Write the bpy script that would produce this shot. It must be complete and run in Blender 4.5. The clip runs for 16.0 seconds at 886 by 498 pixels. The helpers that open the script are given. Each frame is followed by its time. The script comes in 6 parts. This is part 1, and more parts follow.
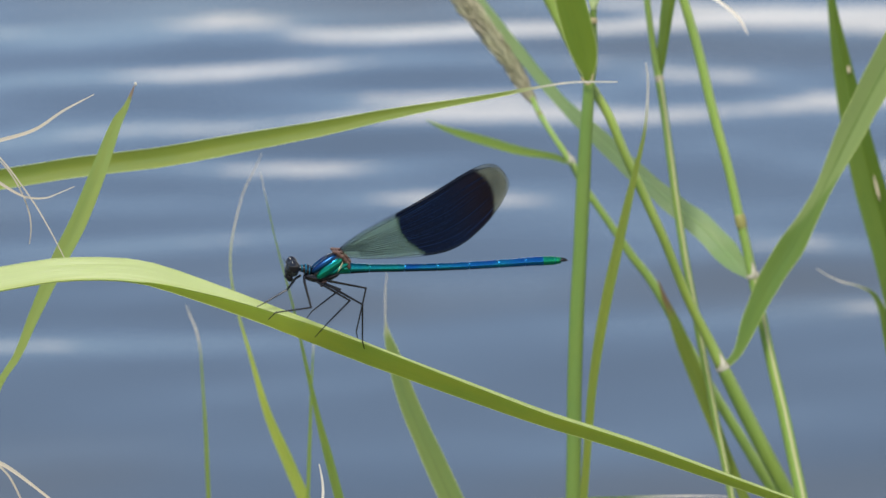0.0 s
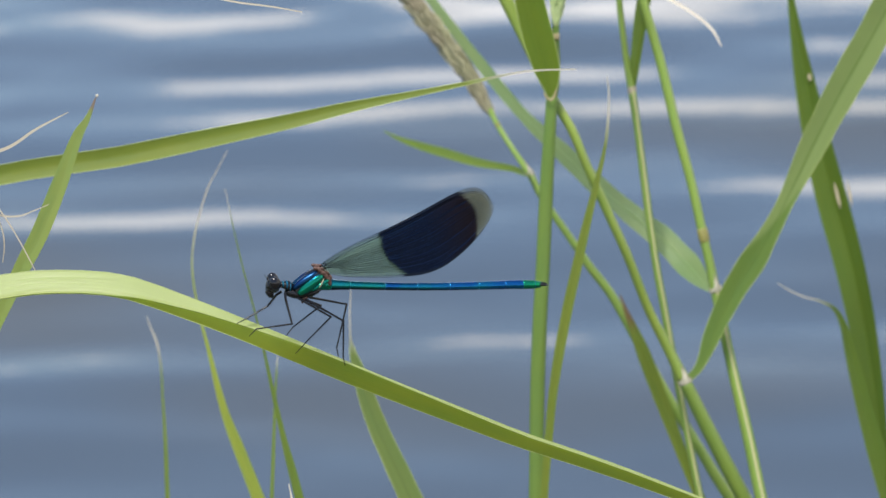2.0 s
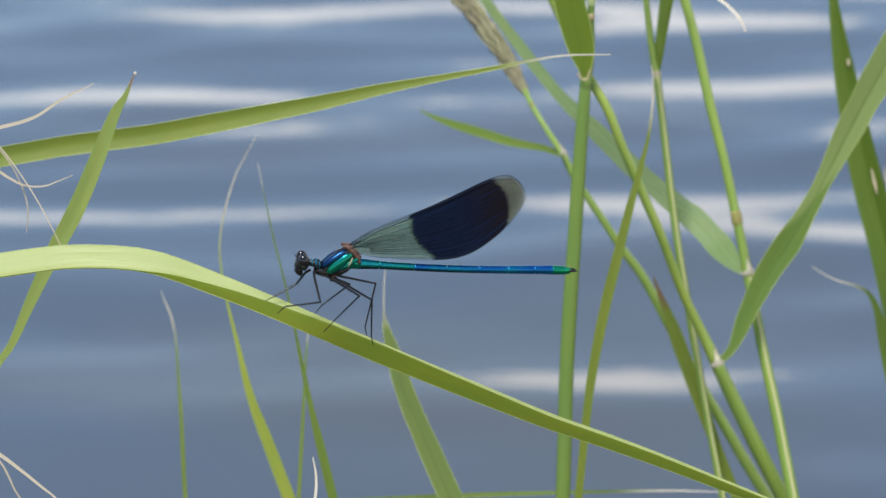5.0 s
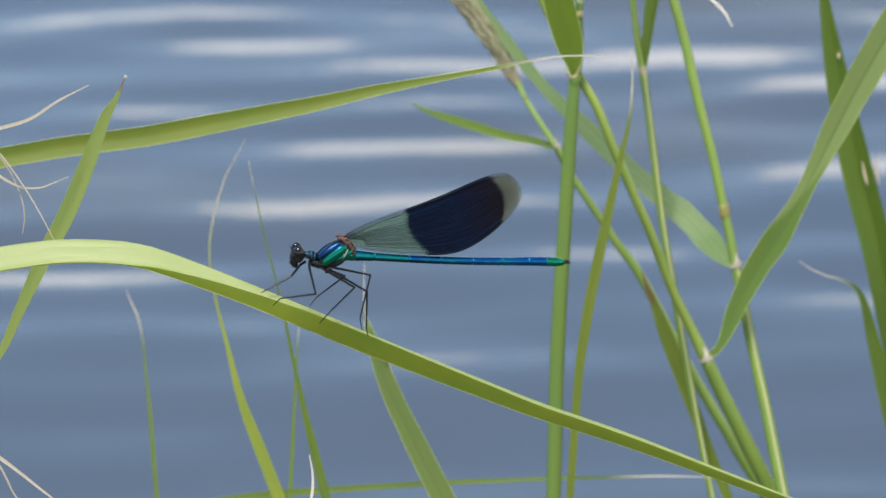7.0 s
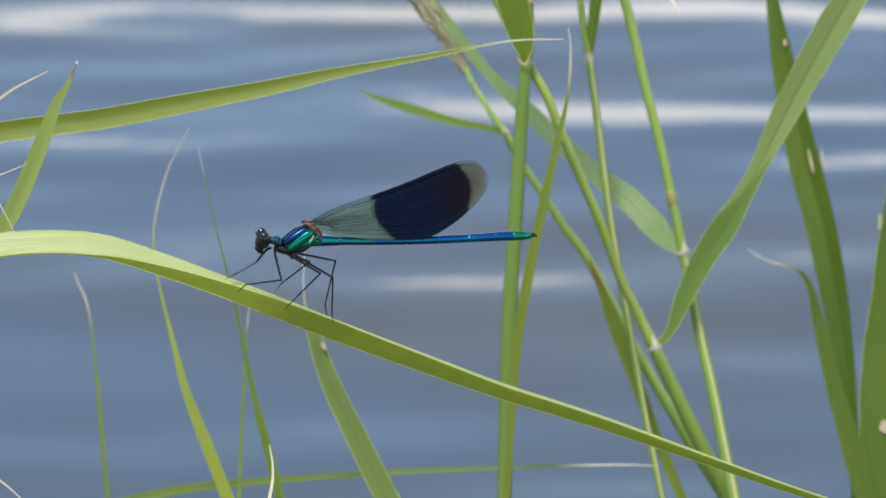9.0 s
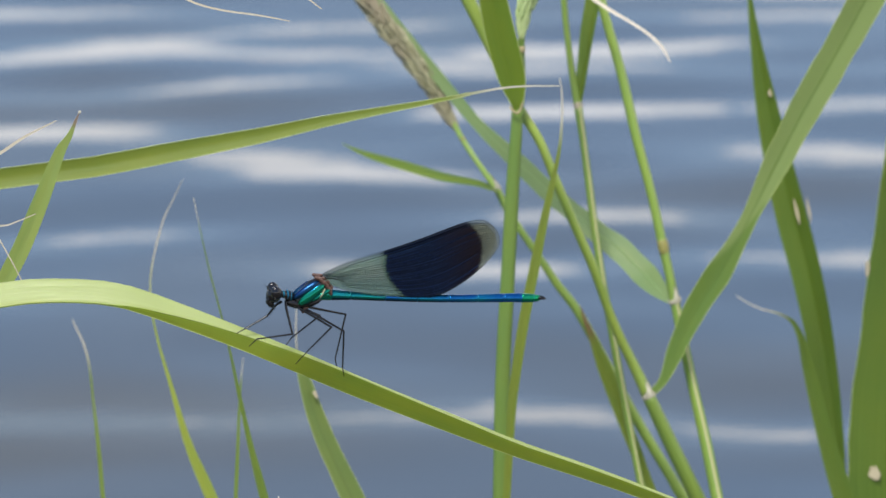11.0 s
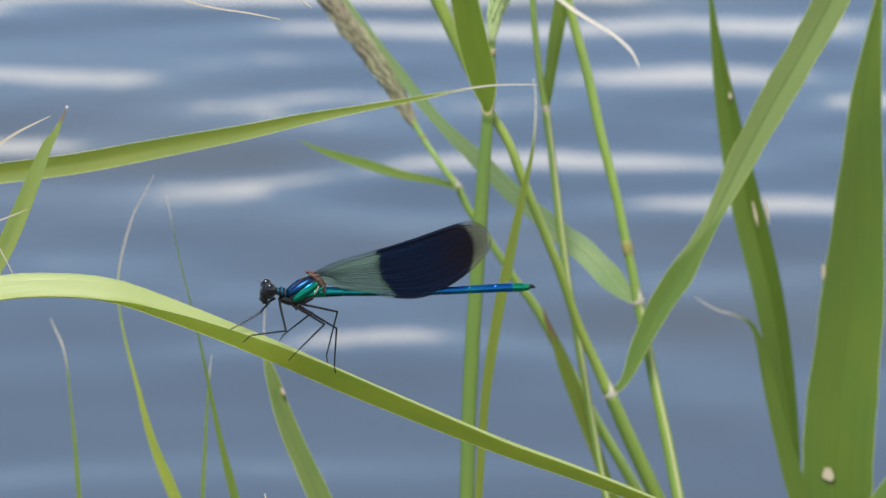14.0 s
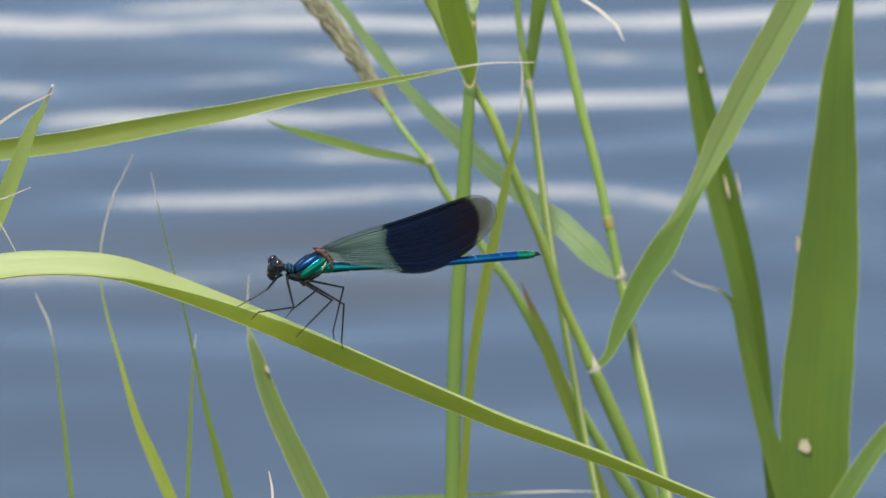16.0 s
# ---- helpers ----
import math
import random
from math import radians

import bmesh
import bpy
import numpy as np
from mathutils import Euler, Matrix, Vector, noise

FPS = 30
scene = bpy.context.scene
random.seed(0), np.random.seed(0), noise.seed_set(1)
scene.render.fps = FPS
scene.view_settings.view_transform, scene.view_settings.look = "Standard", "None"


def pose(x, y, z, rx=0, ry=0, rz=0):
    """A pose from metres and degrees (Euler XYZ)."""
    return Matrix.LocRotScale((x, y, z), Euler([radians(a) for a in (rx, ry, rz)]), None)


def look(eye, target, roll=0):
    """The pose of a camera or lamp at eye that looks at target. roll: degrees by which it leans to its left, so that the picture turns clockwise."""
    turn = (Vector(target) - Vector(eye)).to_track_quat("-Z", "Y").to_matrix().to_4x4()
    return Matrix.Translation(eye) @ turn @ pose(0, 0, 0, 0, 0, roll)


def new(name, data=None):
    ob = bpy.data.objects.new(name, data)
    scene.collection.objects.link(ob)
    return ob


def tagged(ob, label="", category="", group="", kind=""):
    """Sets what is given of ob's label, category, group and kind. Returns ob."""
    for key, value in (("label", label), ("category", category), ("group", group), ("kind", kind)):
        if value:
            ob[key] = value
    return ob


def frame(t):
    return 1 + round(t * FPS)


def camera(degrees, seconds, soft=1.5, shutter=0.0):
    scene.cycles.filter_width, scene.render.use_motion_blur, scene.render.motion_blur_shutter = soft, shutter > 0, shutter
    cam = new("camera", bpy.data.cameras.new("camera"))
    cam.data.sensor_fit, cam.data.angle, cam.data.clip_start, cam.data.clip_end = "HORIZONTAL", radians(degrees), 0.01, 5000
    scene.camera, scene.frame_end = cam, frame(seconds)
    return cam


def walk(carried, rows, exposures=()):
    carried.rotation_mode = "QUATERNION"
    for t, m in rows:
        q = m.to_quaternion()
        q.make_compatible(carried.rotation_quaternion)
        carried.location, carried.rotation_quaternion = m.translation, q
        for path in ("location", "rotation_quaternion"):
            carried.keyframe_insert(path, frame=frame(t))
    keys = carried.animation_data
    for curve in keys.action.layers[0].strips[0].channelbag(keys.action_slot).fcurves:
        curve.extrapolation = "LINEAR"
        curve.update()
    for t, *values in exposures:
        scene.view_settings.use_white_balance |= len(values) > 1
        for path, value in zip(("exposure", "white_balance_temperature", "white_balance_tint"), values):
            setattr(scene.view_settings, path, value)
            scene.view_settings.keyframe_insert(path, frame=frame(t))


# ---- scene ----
SECONDS = 16.0

# ---- camera and its path: hand-held, drifting to the side ----
cam = camera(16.0, SECONDS)
cam.data.dof.use_dof = True
cam.data.dof.focus_distance = 0.493
cam.data.dof.aperture_fstop = 39.0
PATH = [
    (0.0, 0.0516, -0.0012, 0.5964, 72.653, 2.746, 6.527),
    (0.5, 0.0510, -0.0007, 0.5991, 72.717, 3.066, 6.055),
    (1.0, 0.0475, 0.0000, 0.5996, 72.590, 2.937, 5.996),
    (1.5, 0.0403, -0.0033, 0.5999, 72.456, 1.545, 5.349),
    (2.0, 0.0446, -0.0002, 0.6004, 72.490, 2.310, 5.257),
    (2.5, 0.0432, -0.0010, 0.6016, 72.609, 1.403, 5.204),
    (3.0, 0.0386, -0.0030, 0.5976, 73.017, 0.972, 4.767),
    (3.5, 0.0448, 0.0007, 0.5987, 72.743, 1.669, 5.424),
    (4.0, 0.0453, -0.0005, 0.5996, 72.375, 2.307, 5.936),
    (4.5, 0.0465, 0.0028, 0.5995, 72.065, 1.970, 6.366),
    (5.0, 0.0496, 0.0004, 0.5990, 72.229, 1.721, 6.579),
    (7.3, 0.0435, -0.0010, 0.6013, 71.946, 1.570, 5.605),
    (7.5, 0.0460, 0.0043, 0.6040, 71.352, 0.816, 5.996),
    (8.0, 0.0435, 0.0043, 0.6021, 71.281, 1.122, 5.513),
    (8.2, 0.0414, 0.0004, 0.6013, 71.268, 1.248, 5.020),
    (10.5, 0.0157, 0.0025, 0.6002, 72.838, 0.808, 2.586),
    (11.0, 0.0148, 0.0015, 0.6006, 72.542, 0.960, 1.998),
    (11.5, 0.0129, 0.0001, 0.6035, 72.450, 0.545, 1.860),
    (12.0, 0.0016, -0.0008, 0.5995, 72.723, -0.127, 0.438),
    (12.5, -0.0022, -0.0024, 0.5971, 72.856, -0.250, -0.237),
    (13.0, 0.0000, -0.0029, 0.5982, 73.000, -0.151, 0.046),
    (13.5, -0.0032, -0.0012, 0.6002, 72.755, -0.125, -0.045),
    (14.0, -0.0074, -0.0011, 0.6013, 72.532, -0.403, -0.458),
    (14.5, -0.0109, 0.0013, 0.6039, 71.633, -0.835, -0.864),
    (15.0, -0.0115, -0.0011, 0.5991, 72.388, -0.102, -0.938),
    (15.5, -0.0234, 0.0024, 0.5985, 72.218, -0.410, -1.908),
    (16.0, -0.0281, 0.0010, 0.5991, 72.257, -0.505, -2.873),
]
walk(cam, [(t, pose(x, y, z, rx, ry, rz)) for t, x, y, z, rx, ry, rz in PATH])

# ---- light: high sun veiled by thin cloud, blue sky, white clouds low over the lake ----
SUN_TO = Vector((-0.18, -0.34, 0.90)).normalized()
elev = math.asin(SUN_TO.z)
azim = math.atan2(SUN_TO.x, SUN_TO.y)

world = bpy.data.worlds.new("sky")
scene.world = world
world.use_nodes = True
wn, wl = world.node_tree.nodes, world.node_tree.links
sky = wn.new("ShaderNodeTexSky")
sky.sky_type = "NISHITA"
sky.sun_disc = False
sky.sun_elevation, sky.sun_rotation = elev, azim
sky.air_density, sky.dust_density, sky.ozone_density = 1.0, 1.0, 1.3
coord = wn.new("ShaderNodeTexCoord")
stretch = wn.new("ShaderNodeMapping")
stretch.inputs["Scale"].default_value = (1.0, 1.0, 3.2)
cloud = wn.new("ShaderNodeTexNoise")
cloud.inputs["Scale"].default_value, cloud.inputs["Detail"].default_value = 3.0, 6.0
height = wn.new("ShaderNodeSeparateXYZ")
low = wn.new("ShaderNodeMapRange")
low.interpolation_type = "SMOOTHSTEP"
low.inputs["From Min"].default_value, low.inputs["From Max"].default_value = 0.10, 0.292
low.inputs["To Min"].default_value, low.inputs["To Max"].default_value = 0.48, 0.0
total = wn.new("ShaderNodeMath")
ramp = wn.new("ShaderNodeValToRGB")
ramp.color_ramp.elements[0].position, ramp.color_ramp.elements[1].position = 0.758, 0.820
mixc = wn.new("ShaderNodeMixRGB")
mixc.inputs["Color2"].default_value = (8.7, 8.5, 8.35, 1)
bank = wn.new("ShaderNodeMath")
bank.operation = "MULTIPLY_ADD"
bank.inputs[1].default_value = 0.42
wl.new(height.outputs["X"], bank.inputs[0])
wl.new(cloud.outputs["Fac"], bank.inputs[2])
wl.new(coord.outputs["Generated"], stretch.inputs["Vector"])
wl.new(coord.outputs["Generated"], height.inputs["Vector"])
wl.new(stretch.outputs["Vector"], cloud.inputs["Vector"])
wl.new(height.outputs["Z"], low.inputs["Value"])
wl.new(low.outputs["Result"], total.inputs[0])
wl.new(bank.outputs["Value"], total.inputs[1])
wl.new(total.outputs["Value"], ramp.inputs["Fac"])
wl.new(ramp.outputs["Color"], mixc.inputs["Fac"])
wl.new(sky.outputs["Color"], mixc.inputs["Color1"])
wl.new(mixc.outputs["Color"], wn["Background"].inputs["Color"])
wn["Background"].inputs["Strength"].default_value = 0.11

sun = new("sun", bpy.data.lights.new("sun", "SUN"))
sun.data.energy, sun.data.angle, sun.data.color = 2.6, radians(18.0), (1.0, 0.96, 0.88)
sun.matrix_world = look(SUN_TO * 20, (0, 0, 0))
scene.view_settings.exposure = 0.97


# ---- materials ----
def material(name):
    m = bpy.data.materials.new(name)
    m.use_nodes = True
    return m, m.node_tree.nodes, m.node_tree.links, m.node_tree.nodes["Principled BSDF"]


def mix_rgb(nodes, links, fac, a, b):
    n = nodes.new("ShaderNodeMixRGB")
    for sock, v in (("Fac", fac), ("Color1", a), ("Color2", b)):
        if isinstance(v, bpy.types.NodeSocket):
            links.new(v, n.inputs[sock])
        else:
            n.inputs[sock].default_value = v if sock == "Fac" else (*v, 1)
    return n.outputs["Color"]


def ramped(nodes, links, value, lo, hi):
    n = nodes.new("ShaderNodeMapRange")
    n.inputs["From Min"].default_value, n.inputs["From Max"].default_value = lo, hi
    links.new(value, n.inputs["Value"])
    return n.outputs["Result"]


def noise_of(nodes, links, vector, scale, detail=3.0, stretch=(1, 1, 1)):
    mp = nodes.new("ShaderNodeMapping")
    mp.inputs["Scale"].default_value = stretch
    links.new(vector, mp.inputs["Vector"])
    n = nodes.new("ShaderNodeTexNoise")
    n.inputs["Scale"].default_value, n.inputs["Detail"].default_value = scale, detail
    links.new(mp.outputs["Vector"], n.inputs["Vector"])
    return n.outputs["Fac"]


def leaf_material(name, light, dark, glow=0.4, rough=0.42, spec=0.28, dry=(0.52, 0.48, 0.42), stripe=False, pale=None):
    """A grass blade: fine parallel veins along it, mottling, dried ends, light through it."""
    m, n, l, p = material(name)
    uv = n.new("ShaderNodeUVMap").outputs["UV"]
    info = n.new("ShaderNodeObjectInfo").outputs["Random"]
    veins = noise_of(n, l, uv, 30.0, 2.0, (0.05, 1.6, 1))
    blotch = noise_of(n, l, uv, 6.0, 4.0, (1.2, 0.22, 1))
    col = mix_rgb(n, l, ramped(n, l, veins, 0.3, 0.7), dark, light)
    col = mix_rgb(n, l, ramped(n, l, blotch, 0.35, 0.8), col, tuple(0.5 * (a + b) * s for a, b, s in zip(light, dark, (1.25, 1.08, 0.9))))
    hsv = n.new("ShaderNodeHueSaturation")
    l.new(col, hsv.inputs["Color"])
    val = n.new("ShaderNodeMapRange")
    val.inputs["To Min"].default_value, val.inputs["To Max"].default_value = 0.88, 1.12
    l.new(info, val.inputs["Value"])
    l.new(val.outputs["Result"], hsv.inputs["Value"])
    if stripe:
        # the pale overlapping edge of the leaf sheath runs down one side
        sp = n.new("ShaderNodeSeparateXYZ")
        l.new(uv, sp.inputs["Vector"])
        off = n.new("ShaderNodeMath")
        off.operation = "SUBTRACT"
        l.new(sp.outputs["Y"], off.inputs[0])
        off.inputs[1].default_value = 0.30
        ab = n.new("ShaderNodeMath")
        ab.operation = "ABSOLUTE"
        l.new(off.outputs["Value"], ab.inputs[0])
        edge = mix_rgb(n, l, ramped(n, l, ab.outputs["Value"], 0.040, 0.022), hsv.outputs["Color"], (0.48, 0.46, 0.25))
    att = n.new("ShaderNodeAttribute")
    att.attribute_name = "dryness"
    straw = mix_rgb(n, l, blotch, tuple(0.75 * c for c in dry), tuple(min(1, 1.25 * c) for c in dry))
    col = mix_rgb(n, l, att.outputs["Fac"], edge if stripe else hsv.outputs["Color"], straw)
    if pale is not None:
        # paler face beside the green one; on the perch it paints sky sheen
        face = n.new("ShaderNodeAttribute")
        face.attribute_name = "pale_face"
        face_tone = mix_rgb(n, l, ramped(n, l, veins, 0.3, 0.7), tuple(0.88 * c for c in pale), pale)
        col = mix_rgb(n, l, face.outputs["Fac"], col, face_tone)
    l.new(col, p.inputs["Base Color"])
    p.inputs["Roughness"].default_value = rough
    p.inputs["Specular IOR Level"].default_value = spec
    bump = n.new("ShaderNodeBump")
    bump.inputs["Strength"].default_value, bump.inputs["Distance"].default_value = 0.25, 0.0003
    l.new(veins, bump.inputs["Height"])
    l.new(bump.outputs["Normal"], p.inputs["Normal"])
    tr = n.new("ShaderNodeBsdfTranslucent")
    warm = mix_rgb(n, l, 0.5, (0.75, 0.9, 0.12), (1, 1, 1))
    mul = n.new("ShaderNodeMixRGB")
    mul.blend_type = "MULTIPLY"
    mul.inputs["Fac"].default_value = 1
    l.new(col, mul.inputs["Color1"])
    l.new(warm, mul.inputs["Color2"])
    gain = n.new("ShaderNodeMixRGB")
    gain.blend_type = "MULTIPLY"
    gain.inputs["Fac"].default_value = 1
    gain.inputs["Color2"].default_value = (1.5, 1.5, 1.5, 1)
    l.new(mul.outputs["Color"], gain.inputs["Color1"])
    l.new(gain.outputs["Color"], tr.inputs["Color"])
    mixs = n.new("ShaderNodeMixShader")
    mixs.inputs["Fac"].default_value = glow
    l.new(p.outputs["BSDF"], mixs.inputs[1])
    l.new(tr.outputs["BSDF"], mixs.inputs[2])
    l.new(mixs.outputs["Shader"], n["Material Output"].inputs["Surface"])
    return m


def plain_material(name, light, dark, rough=0.5, metal=0.0, scale=900.0, bump=0.15, spec=0.5):
    m, n, l, p = material(name)
    pos = n.new("ShaderNodeTexCoord").outputs["Object"]
    fine = noise_of(n, l, pos, scale, 4.0)
    broad = noise_of(n, l, pos, scale * 0.13, 2.0)
    col = mix_rgb(n, l, fine, dark, light)
    col = mix_rgb(n, l, ramped(n, l, broad, 0.3, 0.75), col, tuple(0.5 * (a + b) for a, b in zip(light, dark)))
    l.new(col, p.inputs["Base Color"])
    p.inputs["Roughness"].default_value, p.inputs["Metallic"].default_value = rough, metal
    p.inputs["Specular IOR Level"].default_value = spec
    b = n.new("ShaderNodeBump")
    b.inputs["Strength"].default_value, b.inputs["Distance"].default_value = bump, 0.0001
    l.new(fine, b.inputs["Height"])
    l.new(b.outputs["Normal"], p.inputs["Normal"])
    return m


LIME = leaf_material("lime_leaf", (0.285, 0.350, 0.062), (0.228, 0.300, 0.043), 0.34, 0.32)
PERCH_LEAF = leaf_material("pale_lime_leaf", (0.36, 0.43, 0.065), (0.29, 0.37, 0.040), 0.50, 0.36, 0.7, pale=(0.43, 0.49, 0.19))
SPRING = leaf_material("spring_green_leaf", (0.195, 0.276, 0.054), (0.155, 0.234, 0.038), 0.40)
GREEN = leaf_material("green_leaf", (0.152, 0.230, 0.040), (0.112, 0.184, 0.028), 0.40)
DEEP = leaf_material("deep_green_leaf", (0.125, 0.190, 0.014), (0.085, 0.148, 0.009), 0.44)
TAWNY = leaf_material("light_green_leaf", (0.240, 0.312, 0.092), (0.196, 0.268, 0.068), 0.40, dry=(0.24, 0.17, 0.12))
GREY = leaf_material("grey_green_leaf", (0.194, 0.298, 0.122), (0.158, 0.254, 0.096), 0.34)
MOSS = leaf_material("moss_green_leaf", (0.118, 0.196, 0.040), (0.088, 0.158, 0.029), 0.36, pale=(0.215, 0.288, 0.090))
SAGE = leaf_material("sage_leaf", (0.150, 0.215, 0.062), (0.116, 0.178, 0.045), 0.36)
OLIVE = leaf_material("olive_leaf", (0.174, 0.230, 0.036), (0.136, 0.190, 0.026), 0.40)
RUSTY = leaf_material("olive_leaf_rusty_tip", (0.160, 0.220, 0.034), (0.122, 0.180, 0.024), 0.40, dry=(0.19, 0.125, 0.055))
BROAD = leaf_material("dark_green_leaf", (0.126, 0.205, 0.030), (0.092, 0.162, 0.020), 0.40)
BLEACHED = leaf_material("bleached_straw", (0.64, 0.62, 0.56), (0.52, 0.49, 0.42), 0.2, 0.6)
STRAW = leaf_material("straw", (0.39, 0.37, 0.31), (0.30, 0.27, 0.21), 0.2, 0.6)
STEM = leaf_material("green_stem", (0.212, 0.318, 0.062), (0.160, 0.262, 0.044), 0.17, 0.30, 0.5)
SHEATHED = leaf_material("sheathed_stem", (0.190, 0.295, 0.066), (0.150, 0.242, 0.048), 0.18, 0.34, stripe=True)
DARKSTEM = leaf_material("dark_green_stem", (0.132, 0.216, 0.046), (0.100, 0.176, 0.032), 0.20, 0.34)
PALESTEM = leaf_material("pale_stem", (0.258, 0.360, 0.072), (0.198, 0.302, 0.052), 0.17, 0.30, 0.5)
MARGIN = plain_material("leaf_margin", (0.36, 0.41, 0.14), (0.28, 0.34, 0.09), 0.4)
NODE = plain_material("stem_node", (0.25, 0.23, 0.06), (0.17, 0.16, 0.04), 0.5)
COLLAR = plain_material("leaf_collar", (0.34, 0.29, 0.15), (0.24, 0.20, 0.09), 0.5)
PALE = plain_material("pale_membrane", (0.40, 0.36, 0.25), (0.26, 0.21, 0.13), 0.6)
MEMBRANE = plain_material("white_membrane", (0.34, 0.34, 0.26), (0.25, 0.22, 0.15), 0.5)
BLEMISH = plain_material("dried_spot", (0.42, 0.38, 0.26), (0.26, 0.21, 0.12), 0.7)


def seed_material(name, a, b, c):
    m, n, l, p = material(name)
    isl = n.new("ShaderNodeNewGeometry").outputs["Random Per Island"]
    pos = n.new("ShaderNodeTexCoord").outputs["Object"]
    broad = noise_of(n, l, pos, 60.0, 2.0)
    col = mix_rgb(n, l, isl, a, b)
    col = mix_rgb(n, l, ramped(n, l, broad, 0.4, 0.65), col, c)
    l.new(col, p.inputs["Base Color"])
    p.inputs["Roughness"].default_value = 0.6
    return m


SEEDS = seed_material("seed_husks", (0.36, 0.36, 0.21), (0.14, 0.15, 0.065), (0.23, 0.185, 0.13))
YOUNG = seed_material("young_husks", (0.40, 0.47, 0.22), (0.24, 0.33, 0.11), (0.32, 0.39, 0.18))


def water_material():
    m, n, l, p = material("lake_water")
    pos = n.new("ShaderNodeTexCoord").outputs["Object"]
    broad = noise_of(n, l, pos, 1.3, 3.0, (1, 0.6, 1))
    col = mix_rgb(n, l, broad, (0.049, 0.0695, 0.098), (0.060, 0.0755, 0.094))
    silt = noise_of(n, l, pos, 2.6, 2.0, (0.5, 1, 1))
    col = mix_rgb(n, l, ramped(n, l, silt, 0.52, 0.72), col, (0.064, 0.067, 0.066))
    l.new(col, p.inputs["Base Color"])
    p.inputs["Roughness"].default_value = 0.05
    p.inputs["IOR"].default_value = 1.333
    ripple = noise_of(n, l, pos, 26.0, 2.0, (0.45, 1, 1))
    b = n.new("ShaderNodeBump")
    b.inputs["Strength"].default_value, b.inputs["Distance"].default_value = 0.16, 0.004
    l.new(ripple, b.inputs["Height"])
    l.new(b.outputs["Normal"], p.inputs["Normal"])
    return m


WATER = water_material()
MUD = plain_material("bank_soil", (0.16, 0.14, 0.07), (0.07, 0.06, 0.035), 0.9, 0, 9.0, 0.6)


def body_material(name, main, other, dark, rough=0.26, belly_shade=None):
    """Metallic chitin that shifts between two hues along the body; an optional near-black underside paints dark ventral
    plates and their shade.
    """
    m, n, l, p = material(name)
    pos = n.new("ShaderNodeTexCoord").outputs["Object"]
    broad = noise_of(n, l, pos, 230.0, 2.0)
    fine = noise_of(n, l, pos, 2600.0, 3.0)
    col = mix_rgb(n, l, ramped(n, l, broad, 0.38, 0.62), main, other)
    col = mix_rgb(n, l, ramped(n, l, fine, 0.62, 0.85), col, dark)
    if belly_shade is not None:
        # underside shade put into the colour by height, over the black ventral plates
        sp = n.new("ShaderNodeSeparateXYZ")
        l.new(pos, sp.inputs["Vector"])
        col = mix_rgb(n, l, ramped(n, l, sp.outputs["Z"], belly_shade + 0.0002, belly_shade - 0.0002), col, (0.002, 0.008, 0.016))
    l.new(col, p.inputs["Base Color"])
    p.inputs["Metallic"].default_value, p.inputs["Roughness"].default_value = 0.85, rough
    b = n.new("ShaderNodeBump")
    b.inputs["Strength"].default_value, b.inputs["Distance"].default_value = 0.2, 0.00004
    l.new(fine, b.inputs["Height"])
    l.new(b.outputs["Normal"], p.inputs["Normal"])
    return m


BLUE = body_material("metallic_blue", (0.004, 0.085, 0.275), (0.004, 0.150, 0.250), (0.0, 0.012, 0.04), 0.20, belly_shade=-0.00034)
TEAL = body_material("metallic_green", (0.004, 0.235, 0.095), (0.004, 0.170, 0.120), (0.0, 0.02, 0.018), 0.20)
DORSAL = body_material("metallic_dark_blue", (0.004, 0.026, 0.100), (0.004, 0.055, 0.095), (0.0, 0.004, 0.010), 0.30)
BLACK = plain_material("black_chitin", (0.006, 0.006, 0.008), (0.003, 0.003, 0.004), 0.26, 0.0, 2500.0, 0.06, 0.35)
EYE = plain_material("dark_eye", (0.006, 0.006, 0.008), (0.002, 0.003, 0.007), 0.12, 0.0, 1300.0, 0.04, 0.42)
BROWN = plain_material("brown_joint", (0.13, 0.062, 0.044), (0.030, 0.015, 0.011), 0.5, 0.0, 2500.0)
RING = body_material("metallic_turquoise", (0.006, 0.085, 0.17), (0.006, 0.11, 0.15), (0.0, 0.03, 0.05), 0.6)
AQUA = body_material("metallic_aqua", (0.005, 0.145, 0.235), (0.005, 0.200, 0.190), (0.0, 0.02, 0.035), 0.20, belly_shade=-0.00034)
CREAM = plain_material("cream_seam", (0.30, 0.29, 0.19), (0.22, 0.22, 0.13), 0.5, 0.0, 2500.0)
VEIN = plain_material("wing_vein", (0.006, 0.008, 0.012), (0.003, 0.004, 0.007), 0.8, 0.0, 2500.0, 0.1, 0.02)


